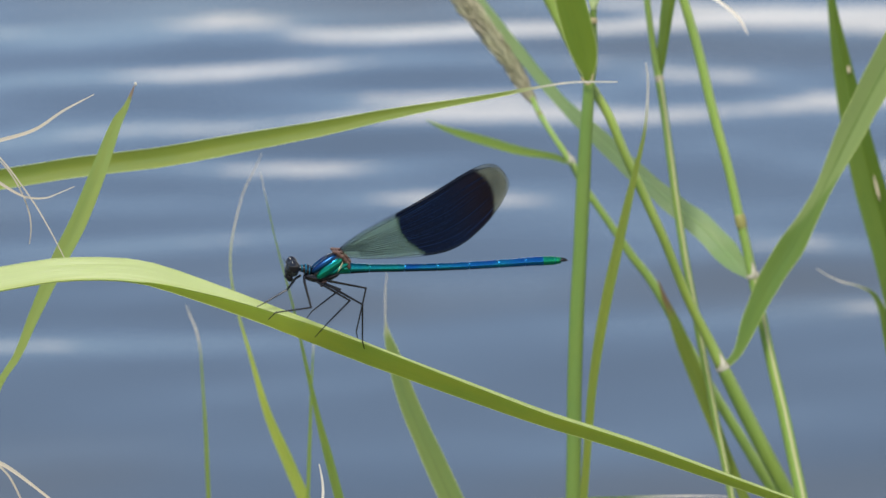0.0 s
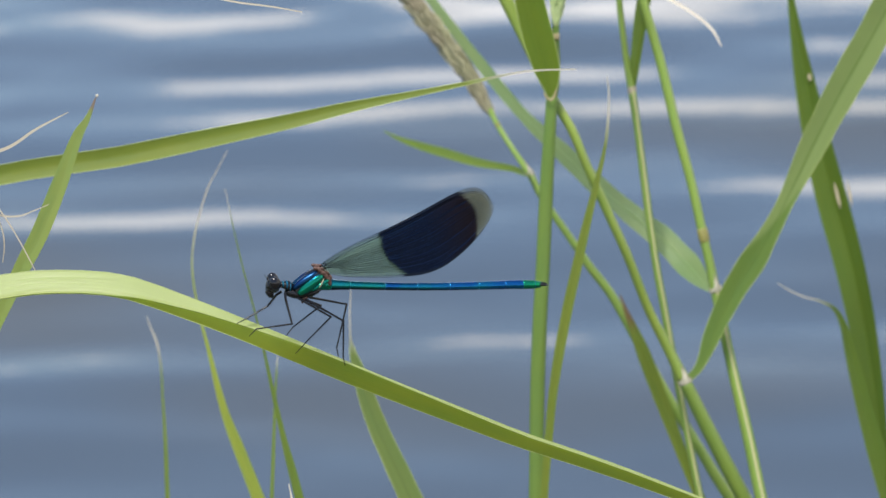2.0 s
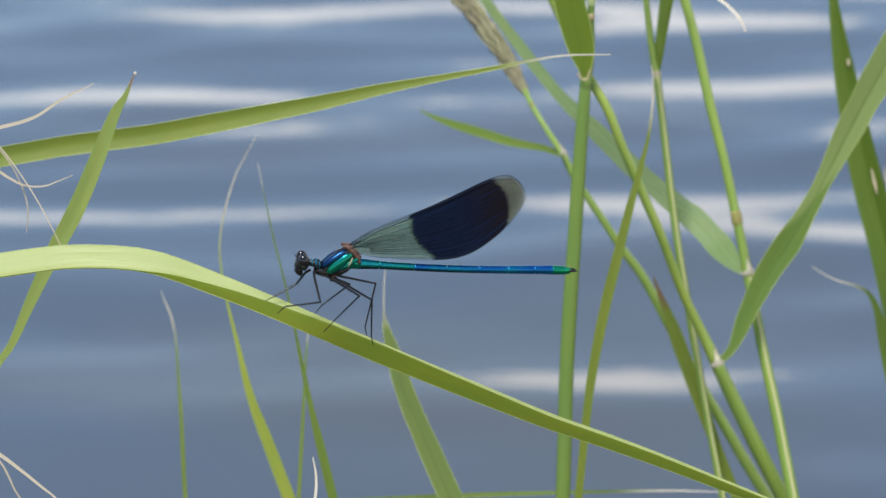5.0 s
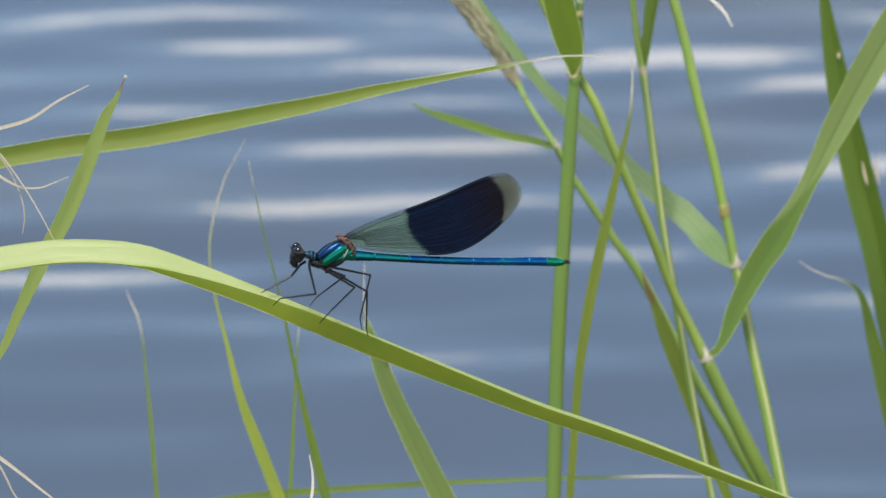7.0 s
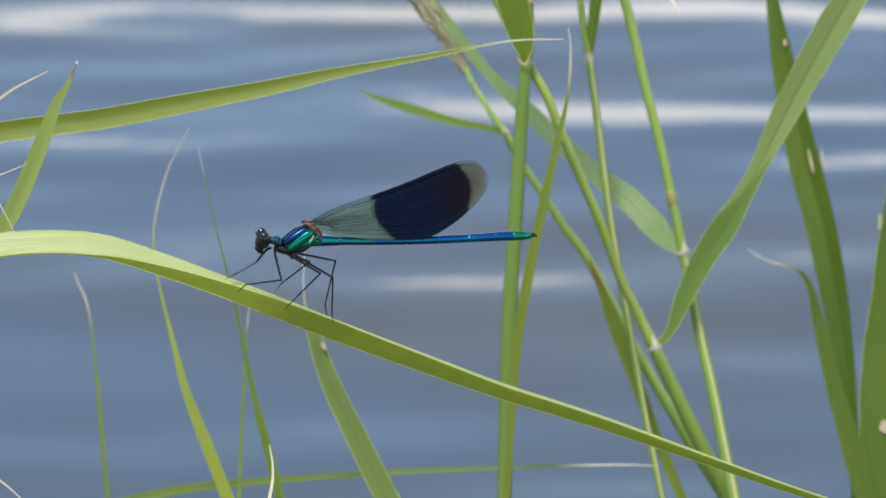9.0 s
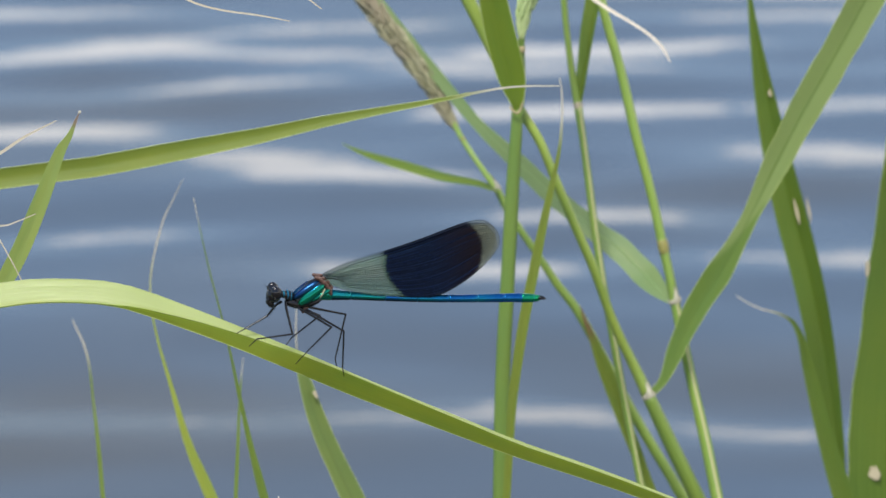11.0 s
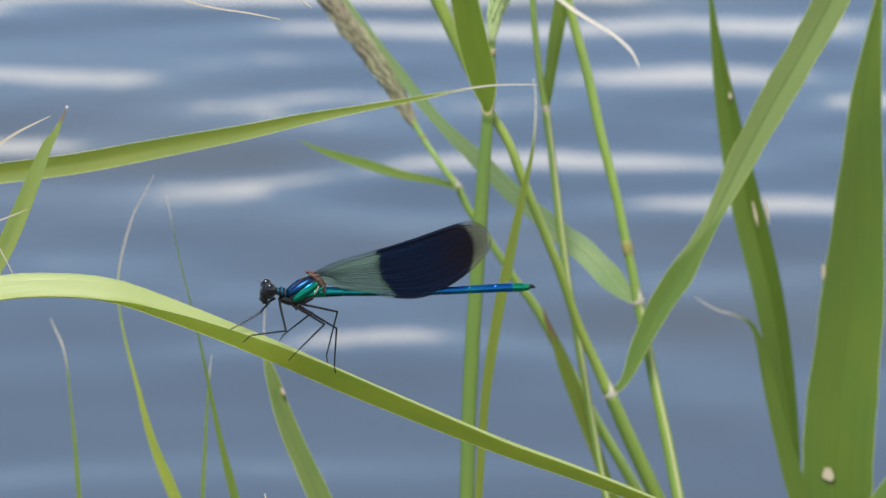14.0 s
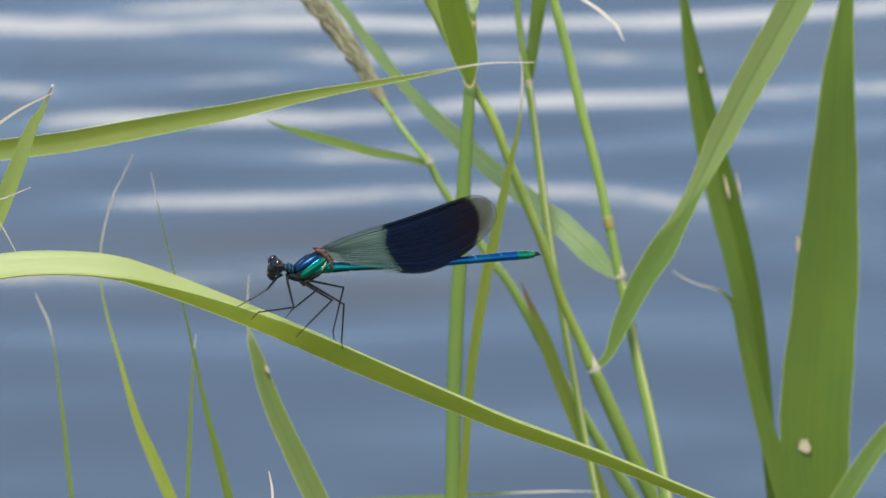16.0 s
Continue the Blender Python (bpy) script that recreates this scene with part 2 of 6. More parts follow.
def wing_material():
    """Smoky green membrane with one broad ink-blue band and a clear tip."""
    m, n, l, p = material("wing_membrane")
    uv = n.new("ShaderNodeUVMap").outputs["UV"]
    sep = n.new("ShaderNodeSeparateXYZ")
    l.new(uv, sep.inputs["Vector"])
    cells = noise_of(n, l, uv, 60.0, 2.0, (1, 0.8, 1))
    fine = noise_of(n, l, uv, 220.0, 2.0)
    # the band's inner edge bows towards the wing base in the middle of the chord
    rest = n.new("ShaderNodeMath")
    rest.operation = "SUBTRACT"
    rest.inputs[0].default_value = 1.0
    l.new(sep.outputs["Y"], rest.inputs[1])
    bow = n.new("ShaderNodeMath")
    bow.operation = "MULTIPLY"
    l.new(sep.outputs["Y"], bow.inputs[0])
    l.new(rest.outputs["Value"], bow.inputs[1])
    curve = n.new("ShaderNodeMath")
    curve.operation = "MULTIPLY_ADD"
    l.new(bow.outputs["Value"], curve.inputs[0])
    curve.inputs[1].default_value = 0.17
    ragged = n.new("ShaderNodeMath")
    ragged.operation = "MULTIPLY_ADD"
    l.new(cells, ragged.inputs[0])
    ragged.inputs[1].default_value = 0.05
    l.new(sep.outputs["X"], ragged.inputs[2])
    slant_in = n.new("ShaderNodeMath")
    slant_in.operation = "MULTIPLY_ADD"
    l.new(sep.outputs["Y"], slant_in.inputs[0])
    slant_in.inputs[1].default_value = 0.06
    l.new(ragged.outputs["Value"], slant_in.inputs[2])
    l.new(slant_in.outputs["Value"], curve.inputs[2])
    inner = ramped(n, l, curve.outputs["Value"], 0.447, 0.462)
    far = n.new("ShaderNodeMath")
    far.operation = "MULTIPLY_ADD"
    l.new(bow.outputs["Value"], far.inputs[0])
    far.inputs[1].default_value = -0.17
    lean = n.new("ShaderNodeMath")
    lean.operation = "MULTIPLY_ADD"
    l.new(sep.outputs["Y"], lean.inputs[0])
    lean.inputs[1].default_value = -0.004
    l.new(ragged.outputs["Value"], lean.inputs[2])
    l.new(lean.outputs["Value"], far.inputs[2])
    outer = ramped(n, l, far.outputs["Value"], 0.892, 0.872)
    band = n.new("ShaderNodeMath")
    band.operation = "MULTIPLY"
    l.new(inner, band.inputs[0])
    l.new(outer, band.inputs[1])
    clear = mix_rgb(n, l, ramped(n, l, cells, 0.35, 0.65), (0.098, 0.175, 0.130), (0.145, 0.222, 0.165))
    clear = mix_rgb(n, l, ramped(n, l, sep.outputs["X"], 0.45, 0.9), clear, (0.118, 0.130, 0.094))
    ink = mix_rgb(n, l, ramped(n, l, cells, 0.35, 0.7), (0.0016, 0.0046, 0.016), (0.0028, 0.0090, 0.030))
    ink = mix_rgb(n, l, ramped(n, l, sep.outputs["X"], 0.62, 0.86), ink, (0.008, 0.005, 0.008))
    # blue sheen on the wing folds, painted as lighter streaks in the ink
    pleats = noise_of(n, l, uv, 34.0, 1.0, (0.05, 1, 1))
    ink = mix_rgb(n, l, ramped(n, l, pleats, 0.50, 0.68), ink, (0.0034, 0.0115, 0.036))
    col = mix_rgb(n, l, band.outputs["Value"], clear, ink)
    l.new(col, p.inputs["Base Color"])
    p.inputs["Roughness"].default_value = 0.5
    p.inputs["Specular IOR Level"].default_value = 0.10
    al = n.new("ShaderNodeMapRange")
    al.inputs["To Min"].default_value, al.inputs["To Max"].default_value = 0.36, 0.94
    l.new(band.outputs["Value"], al.inputs["Value"])
    # the tip is smokier than the clear base
    base = n.new("ShaderNodeMapRange")
    base.inputs["From Min"].default_value, base.inputs["From Max"].default_value = 0.70, 0.88
    base.inputs["To Min"].default_value, base.inputs["To Max"].default_value = 0.36, 0.56
    l.new(sep.outputs["X"], base.inputs["Value"])
    l.new(base.outputs["Result"], al.inputs["To Min"])
    l.new(al.outputs["Result"], p.inputs["Alpha"])
    b = n.new("ShaderNodeBump")
    b.inputs["Strength"].default_value, b.inputs["Distance"].default_value = 0.2, 0.00005
    l.new(fine, b.inputs["Height"])
    l.new(b.outputs["Normal"], p.inputs["Normal"])
    return m


WING = wing_material()


# ---- builders ----
def part(name, bm, mat, parent=None, label="", smooth=True):
    me = bpy.data.meshes.new(name)
    bm.to_mesh(me)
    bm.free()
    me.materials.append(mat)
    if smooth:
        for f in me.polygons:
            f.use_smooth = True
    ob = new(name, me)
    if parent is not None:
        ob.parent = parent
    if label:
        tagged(ob, label)
    return ob


def empty(name, at=(0, 0, 0)):
    ob = new(name)
    ob.empty_display_size = 0.01
    ob.location = at
    return ob


def spline(ctrl, n):
    """Even points along a smooth curve through the rows of ctrl; all columns are carried along."""
    c = np.array(ctrl, float)
    seg = np.maximum(np.linalg.norm(np.diff(c[:, :3], axis=0), axis=1), 1e-6) ** 0.5
    t = np.concatenate([[0], np.cumsum(seg)])
    m = np.zeros_like(c)
    m[1:-1] = (c[2:] - c[:-2]) / (t[2:] - t[:-2])[:, None]
    m[0], m[-1] = (c[1] - c[0]) / (t[1] - t[0]), (c[-1] - c[-2]) / (t[-1] - t[-2])
    dense = []
    for i in range(len(c) - 1):
        h = t[i + 1] - t[i]
        s = np.linspace(0, 1, 24, endpoint=False)[:, None]
        dense.append((2 * s**3 - 3 * s**2 + 1) * c[i] + (s**3 - 2 * s**2 + s) * h * m[i] + (3 * s**2 - 2 * s**3) * c[i + 1] + (s**3 - s**2) * h * m[i + 1])
    dense = np.vstack(dense + [c[-1:]])
    arc = np.concatenate([[0], np.cumsum(np.linalg.norm(np.diff(dense[:, :3], axis=0), axis=1))])
    # closer rings where the control points are closer
    key = np.linspace(0, len(dense) - 1, n)
    out = np.column_stack([np.interp(key, np.arange(len(dense)), dense[:, k]) for k in range(c.shape[1])])
    return out, np.interp(key, np.arange(len(dense)), arc)


FACING = Vector((0.0, -0.956, 0.292))


def blade_mesh(ctrl, tilt=0.0, keel=0.25, twist=0.0, dry_end=0.0, rings=64, thick=0.00022, ripple=0.0, span=(0.0, 9.0), fold=None, margins=None, turnover=None, cup=0.0):
    """A grass blade: lens-shaped section folded along its midrib, turned by tilt (degrees) out of FACING and twisted along its length."""
    rows, arc = spline(ctrl, rings)
    total = arc[-1]
    keep = [i for i in range(rings) if span[0] - 1e-9 <= arc[i] <= span[1] + 1e-9]
    bm = bmesh.new()
    uvl = bm.loops.layers.uv.new("UVMap")
    dl = bm.verts.layers.float.new("dryness")
    pl = bm.verts.layers.float.new("pale_face")
    across = [-1.0, -0.82, -0.5, -0.18, 0.0, 0.18, 0.36, 0.5, 0.82, 1.0]
    loops, us = [], []
    # the tilt turns the upper face to the sky, or with a negative tilt to the water
    mid = rings // 2
    t0 = Vector(rows[min(mid + 1, rings - 1), :3] - rows[max(mid - 1, 0), :3]).normalized()
    s0 = t0.cross(FACING).normalized()
    if ((Matrix.Rotation(radians(20), 3, t0) @ s0).cross(t0)).z < ((Matrix.Rotation(radians(-20), 3, t0) @ s0).cross(t0)).z:
        tilt = -tilt
    for i in keep:
        a, b = rows[max(i - 1, 0), :3], rows[min(i + 1, rings - 1), :3]
        tan = Vector(b - a).normalized()
        side = tan.cross(FACING)
        side = side.normalized() if side.length > 1e-5 else Vector((1, 0, 0))
        u = arc[i] / total
        turn = Matrix.Rotation(radians(tilt + twist * (u - 0.5)), 3, tan)
        side = turn @ side
        nor = side.cross(tan).normalized()
        w = max(rows[i, 3], 0.00012) * 0.5 / max(abs(math.cos(radians(tilt))), 0.4)
        w *= 1 + ripple * 0.05 * math.sin(arc[i] * 310.0) + ripple * 0.04 * math.sin(arc[i] * 730.0 + 1.3)
        c = Vector(rows[i, :3])
        wave = ripple * 0.0002 * math.sin(arc[i] * 190.0)
        ring = []
        th = min(thick, w * 0.5)
        if fold:
            turned = min(1.0, max(0.0, (fold[2] - u) / fold[3]))
            crest = -0.98 + (fold[0] + 0.98) * (1 - (1 - turned) ** 1.6) - 0.42 * min(1.0, max(0.0, (0.155 - u) / 0.05))
            w *= 1 - 0.16 * turned
        for sgn in (1, -1):
            for v in (across if sgn > 0 else across[-2:0:-1]):
                lift = keel * w * (abs(v) - 0.45) + sgn * th * 0.5 * (1 - abs(v) ** 2.5) * (1.6 if abs(v) < 0.1 and keel > 0.1 else 1.0) + cup * w * v * v
                if fold:
                    # the crease starts at the lower margin and climbs towards the upper one
                    lift = sgn * th * 0.5 * (1 - abs(v) ** 2.5)
                    v = crest + (v - 0.18) / 0.82 * (1 - crest) if v >= 0.18 else -1 + (v + 1) / 1.18 * (crest + 1)
                    lift += keel * w * (abs(v) - 0.45) - fold[1] * w * (max(0.0, v - crest) * 0.5 * turned + max(0.0, crest - v) * 0.80)
                    v = min(v, crest - (crest - v) * (1 - 0.21 * turned))
                vert = bm.verts.new(c + side * (v * w) + nor * (lift + wave * v))
                if turnover:
                    vert[pl] = min(1.0, max(0.0, 0.5 + 2.5 * (2.2 * (u - turnover[0]) / (turnover[1] - turnover[0]) - 1.1 - v)))
                else:
                    # folded perch: sheen tone painted above the crease, green below
                    vert[pl] = 0.0 if not fold else 1.0 if v > crest + 0.02 else 0.35 if v > crest - 0.04 else 0.0
                vert[dl] = min(1.0, max(0.0, (dry_end - arc[i]) / (0.45 * dry_end))) if dry_end > 0 else 0.0
                ring.append((vert, v))
        loops.append(ring)
        us.append(arc[i] * 10.0)
        if margins is not None and i % 2 == 0:
            margins[0].append((*ring[0][0].co, 0.00011))
            margins[1].append((*ring[len(across) - 1][0].co, 0.00011))
            # pale rib on the fold's crease; paints the bright highlight there
            if fold and u < fold[2] - 0.004:
                margins[2].append((*ring[across.index(0.18)][0].co, 0.00012))
    for i in range(len(loops) - 1):
        A, B = loops[i], loops[i + 1]
        for k in range(len(A)):
            j = (k + 1) % len(A)
            f = bm.faces.new((A[k][0], A[j][0], B[j][0], B[k][0]))
            for loop, (u, v) in zip(f.loops, ((us[i], A[k][1]), (us[i], A[j][1]), (us[i + 1], B[j][1]), (us[i + 1], B[k][1]))):
                loop[uvl].uv = (u, v * 0.5 + 0.5)
    for end, at_tip in ((loops[0], keep[0] == 0), (loops[-1][::-1], keep[-1] == rings - 1)):
        if at_tip:
            for e in bm.faces.new([r[0] for r in end]).edges:
                e.smooth = False
    crease = across.index(0.18) if fold else across.index(0.0)
    for A, B in zip(loops, loops[1:]):
        e = bm.edges.get((A[crease][0], B[crease][0]))
        if e and (fold or abs(keel) > 0.3):
            e.smooth = False
        for k in (0, len(across) - 1):
            bm.edges.get((A[k][0], B[k][0])).smooth = False
    return bm


def tube_mesh(ctrl, rings=48, sides=10, flat=1.0, scale=1.0, dry=0.0):
    """A round stem of changing thickness through the control points."""
    rows, arc = spline(ctrl, rings)
    bm = bmesh.new()
    uvl = bm.loops.layers.uv.new("UVMap")
    dl = bm.verts.layers.float.new("dryness")
    loops = []
    for i in range(rings):
        a, b = rows[max(i - 1, 0), :3], rows[min(i + 1, rings - 1), :3]
        tan = Vector(b - a).normalized()
        side = tan.cross(FACING)
        side = side.normalized() if side.length > 1e-5 else Vector((1, 0, 0))
        nor = side.cross(tan).normalized()
        r = max(rows[i, 3], 0.00004) * 0.5 * scale
        ring = []
        for k in range(sides):
            g = 2 * math.pi * k / sides
            rr = r * (1 + 0.05 * math.cos(3 * g + 1.0))
            vert = bm.verts.new(Vector(rows[i, :3]) + side * (rr * math.cos(g)) + nor * (rr * flat * math.sin(g)))
            vert[dl] = dry
            ring.append(vert)
        loops.append(ring)
    for i in range(rings - 1):
        for k in range(sides):
            j = (k + 1) % sides
            f = bm.faces.new((loops[i][k], loops[i][j], loops[i + 1][j], loops[i + 1][k]))
            for loop, (ii, kk) in zip(f.loops, ((i, k), (i, k + 1), (i + 1, k + 1), (i + 1, k))):
                loop[uvl].uv = (arc[ii] * 10.0, kk / sides)
    bm.faces.new(loops[0])
    bm.faces.new(loops[-1][::-1])
    bmesh.ops.recalc_face_normals(bm, faces=bm.faces)
    return bm


def blob_mesh(rows, sides=16):
    """A closed body of rings (x, z, half height, half width), set square to the line through their centres."""
    bm = bmesh.new()
    loops = []
    for i, (x, z, h, wd) in enumerate(rows):
        a, b = rows[max(i - 1, 0)], rows[min(i + 1, len(rows) - 1)]
        tan = Vector((b[0] - a[0], 0, b[1] - a[1])).normalized()
        up = Vector((-tan.z, 0, tan.x))
        loops.append([bm.verts.new(Vector((x, 0, z)) + up * (h * math.sin(g)) + Vector((0, wd * math.cos(g), 0))) for g in (2 * math.pi * k / sides for k in range(sides))])
    for A, B in zip(loops, loops[1:]):
        for k in range(sides):
            bm.faces.new((A[k], A[(k + 1) % sides], B[(k + 1) % sides], B[k]))
    bm.faces.new(loops[0])
    bm.faces.new(loops[-1][::-1])
    bmesh.ops.recalc_face_normals(bm, faces=bm.faces)
    return bm


def ball_mesh(at, radii, seg=16, tilt=0.0):
    bm = bmesh.new()
    bmesh.ops.create_uvsphere(bm, u_segments=seg, v_segments=seg // 2 + 2, radius=1.0)
    m = Matrix.Translation(at) @ Matrix.Rotation(radians(tilt), 4, "Y") @ Matrix.Diagonal((*radii, 1))
    bmesh.ops.transform(bm, matrix=m, verts=bm.verts)
    return bm


def node_part(parent, at, along, radius, height=0.0014, mat=None, label="yellowish swollen stem joint"):
    """The swollen ring at a joint of a stalk."""
    a, n = Vector(at), Vector(along).normalized()
    rows = []
    for s, r in ((-0.6, 0.98), (-0.35, 1.03), (0.0, 1.08), (0.3, 1.05), (0.6, 0.98)):
        rows.append((*(a + n * s * height), 2 * radius * r))
    return part("node", tube_mesh(rows, 9, 12), mat or NODE, parent, label)


def ligule_part(parent, at, along, radius):
    """The torn papery collar where a leaf leaves its stalk."""
    rng = random.Random(int(at[0] * 1e5))
    a, n = Vector(at), Vector(along).normalized()
    side = n.cross(FACING).normalized()
    nor = side.cross(n)
    bm = bmesh.new()
    low, high = [], []
    for k in range(13):
        g = -2.4 + 4.8 * k / 12
        out = side * math.sin(g) - nor * -math.cos(g)
        low.append((bm.verts.new(a + out * radius * 1.0 - n * 0.0003), bm.verts.new(a + out * radius * 1.06 - n * 0.0003)))
        top = 0.0002 + 0.0006 * rng.random() + (0.0030 if k == 7 else 0.0005 if k in (6, 8) else 0.0)
        high.append((bm.verts.new(a + out * radius * 1.12 + n * top), bm.verts.new(a + out * radius * 1.18 + n * top)))
    for k in range(12):
        bm.faces.new((low[k][0], low[k + 1][0], high[k + 1][0], high[k][0]))
        bm.faces.new((low[k][1], high[k][1], high[k + 1][1], low[k + 1][1]))
        bm.faces.new((high[k][0], high[k + 1][0], high[k + 1][1], high[k][1]))
    return part("ligule", bm, MEMBRANE, parent, "torn papery pale membrane")


def spikelets_mesh(ctrl, count, size, seed):
    """A dense flower spike: husks leaning along the axis all round it."""
    rng = random.Random(seed)
    rows, arc = spline(ctrl, 120)
    verts, faces = [], []
    for i in range(count):
        k = min(117, max(1, int((i + rng.random()) / count * 118)))
        c, tan = Vector(rows[k, :3]), Vector(rows[k + 1, :3] - rows[k - 1, :3]).normalized()
        side = tan.cross(FACING).normalized()
        nor = side.cross(tan)
        g = i * 2.399 + rng.uniform(-0.3, 0.3)
        out = side * math.cos(g) + nor * math.sin(g)
        r = rows[k, 3] * 0.5
        ax = (tan + out * rng.uniform(0.18, 0.42)).normalized()
        s = size * rng.uniform(0.75, 1.2)
        at = c + out * r * rng.uniform(0.55, 0.82)
        e1 = ax.cross(out).normalized()
        e2 = e1.cross(ax)
        base = len(verts)
        verts.append(at - ax * s)
        for f, wd in ((-0.45, 0.27), (0.2, 0.24)):
            for j in range(5):
                h = 2 * math.pi * j / 5
                verts.append(at + ax * s * f + (e1 * math.cos(h) + e2 * math.sin(h)) * s * wd)
        verts.append(at + ax * s * rng.uniform(1.0, 1.5))
        for j in range(5):
            jn = (j + 1) % 5
            faces.append((base, base + 1 + jn, base + 1 + j))
            faces.append((base + 1 + j, base + 1 + jn, base + 6 + jn, base + 6 + j))
            faces.append((base + 6 + j, base + 6 + jn, base + 11))
    me = bpy.data.meshes.new("spikelets")
    me.from_pydata([tuple(v) for v in verts], [], faces)
    return me


def spots(parent, at, length, width, lean=0.0, lift=0.0009):
    """A dried, torn spot on a blade."""
    rng = random.Random(int(at[0] * 1e6))
    bm = bmesh.new()
    c = Vector(at) + FACING * lift
    up = Matrix.Rotation(radians(lean), 3, FACING) @ Vector((0, 0.292, 0.956))
    side = up.cross(FACING)
    rim, top = [], []
    for k in range(14):
        g = 2 * math.pi * k / 14
        q = 1 + rng.uniform(-0.18, 0.18)
        d = up * (math.sin(g) * length * 0.5 * q) + side * (math.cos(g) * width * 0.5 * q)
        rim.append(bm.verts.new(c + d - FACING * 0.0006))
        top.append(bm.verts.new(c + d * 0.9))
    for k in range(14):
        j = (k + 1) % 14
        bm.faces.new((rim[k], rim[j], top[j], top[k]))
    bm.faces.new(top)
    bmesh.ops.recalc_face_normals(bm, faces=bm.faces)
    return part("blemish", bm, BLEMISH, parent, "pale dried torn spot", smooth=False)


# ---- ground and water ----
def build_ground():
    ys = [-200, -60, -20, -8, -4, -2, -1.2, -0.8, -0.5, -0.3, -0.1, 0.1, 0.25, 0.4, 0.55, 0.7, 0.9, 1.2, 1.8, 3, 6, 15, 60, 300]
    zs = [0.4, 0.3, 0.25, 0.2, 0.17, 0.15, 0.13, 0.11, 0.09, 0.07, 0.05, 0.02, -0.01, -0.035, -0.05, -0.07, -0.1, -0.16, -0.3, -0.5, -0.8, -1, -1.2, -1.2]
    xs = [-300, -60, -15, -6, -3, -1.5] + [-0.9 + 0.1 * i for i in range(19)] + [1.5, 3, 6, 15, 60, 300]
    verts = [(x, y, z + (0.025 * noise.noise((x * 4, y * 4, 0)) if abs(x) < 2 and -2 < y < 1 else 0)) for y, z in zip(ys, zs) for x in xs]
    n = len(xs)
    faces = [(j * n + i, j * n + i + 1, (j + 1) * n + i + 1, (j + 1) * n + i) for j in range(len(ys) - 1) for i in range(n - 1)]
    me = bpy.data.meshes.new("ground")
    me.from_pydata(verts, [], faces)
    me.materials.append(MUD)
    for f in me.polygons:
        f.use_smooth = True
    return tagged(new("ground", me), "brown muddy lake bank sloping under the water", "ground", kind="structure")


def sheet(name, x0, x1, y0, y1, nx, ny, height):
    X, Y = np.meshgrid(np.linspace(x0, x1, nx), np.linspace(y0, y1, ny))
    Z = height(X, Y)
    me = bpy.data.meshes.new(name)
    i = np.arange(ny - 1)[:, None] * nx + np.arange(nx - 1)[None, :]
    quads = np.stack([i, i + 1, i + 1 + nx, i + nx], -1).reshape(-1, 4)
    me.vertices.add(nx * ny)
    me.vertices.foreach_set("co", np.stack([X, Y, Z], -1).astype(np.float32).ravel())
    me.loops.add(quads.size)
    me.loops.foreach_set("vertex_index", quads.ravel().astype(np.int32))
    me.polygons.add(len(quads))
    me.polygons.foreach_set("loop_start", np.arange(0, quads.size, 4, dtype=np.int32))
    me.polygons.foreach_set("use_smooth", np.ones(len(quads), dtype=bool))
    me.update(calc_edges=True)
    me.materials.append(WATER)
    return new(name, me)


def swell(X, Y):
    """Small wind waves: crests lie across the view, broken up into short lengths."""
    rng = np.random.RandomState(7)
    Z = np.zeros_like(X)
    for k in range(44):
        lam = 0.085 * (3.8 ** rng.rand())
        ang = rng.normal(0.0, 0.36)
        kx, ky = 2 * math.pi / lam * math.sin(ang), 2 * math.pi / lam * math.cos(ang)
        amp = WAVE_SLOPE * lam / (2 * math.pi) * rng.uniform(0.6, 1.4)
        Z += amp * np.sin(kx * X + ky * Y + rng.uniform(0, 6.28))
    # the rippled stretch sinks under the still sheet at its borders
    inside = np.minimum(np.minimum(X + 11.0, 12.0 - X), np.minimum((Y + 0.25) * 3, 15.0 - Y)) / 1.0
    inside = np.clip(inside, 0, 1) ** 2 * (3 - 2 * np.clip(inside, 0, 1))
    return Z * inside - 0.022 * (1 - inside)


WAVE_SLOPE = 0.0112
WAVE_SPEED = (-0.05, -0.40)
build_ground()
tagged(sheet("water", -300, 300, 0.1, 300, 60, 60, lambda X, Y: X * 0 - 0.014), "still grey-blue lake water reaching to the horizon", "water", kind="structure")
ripples = tagged(sheet("water_ripples", -11.0, 12.0, -0.25, 15.0, 420, 1270, swell), "rippled grey-blue lake surface mirroring white clouds", "water", kind="structure")

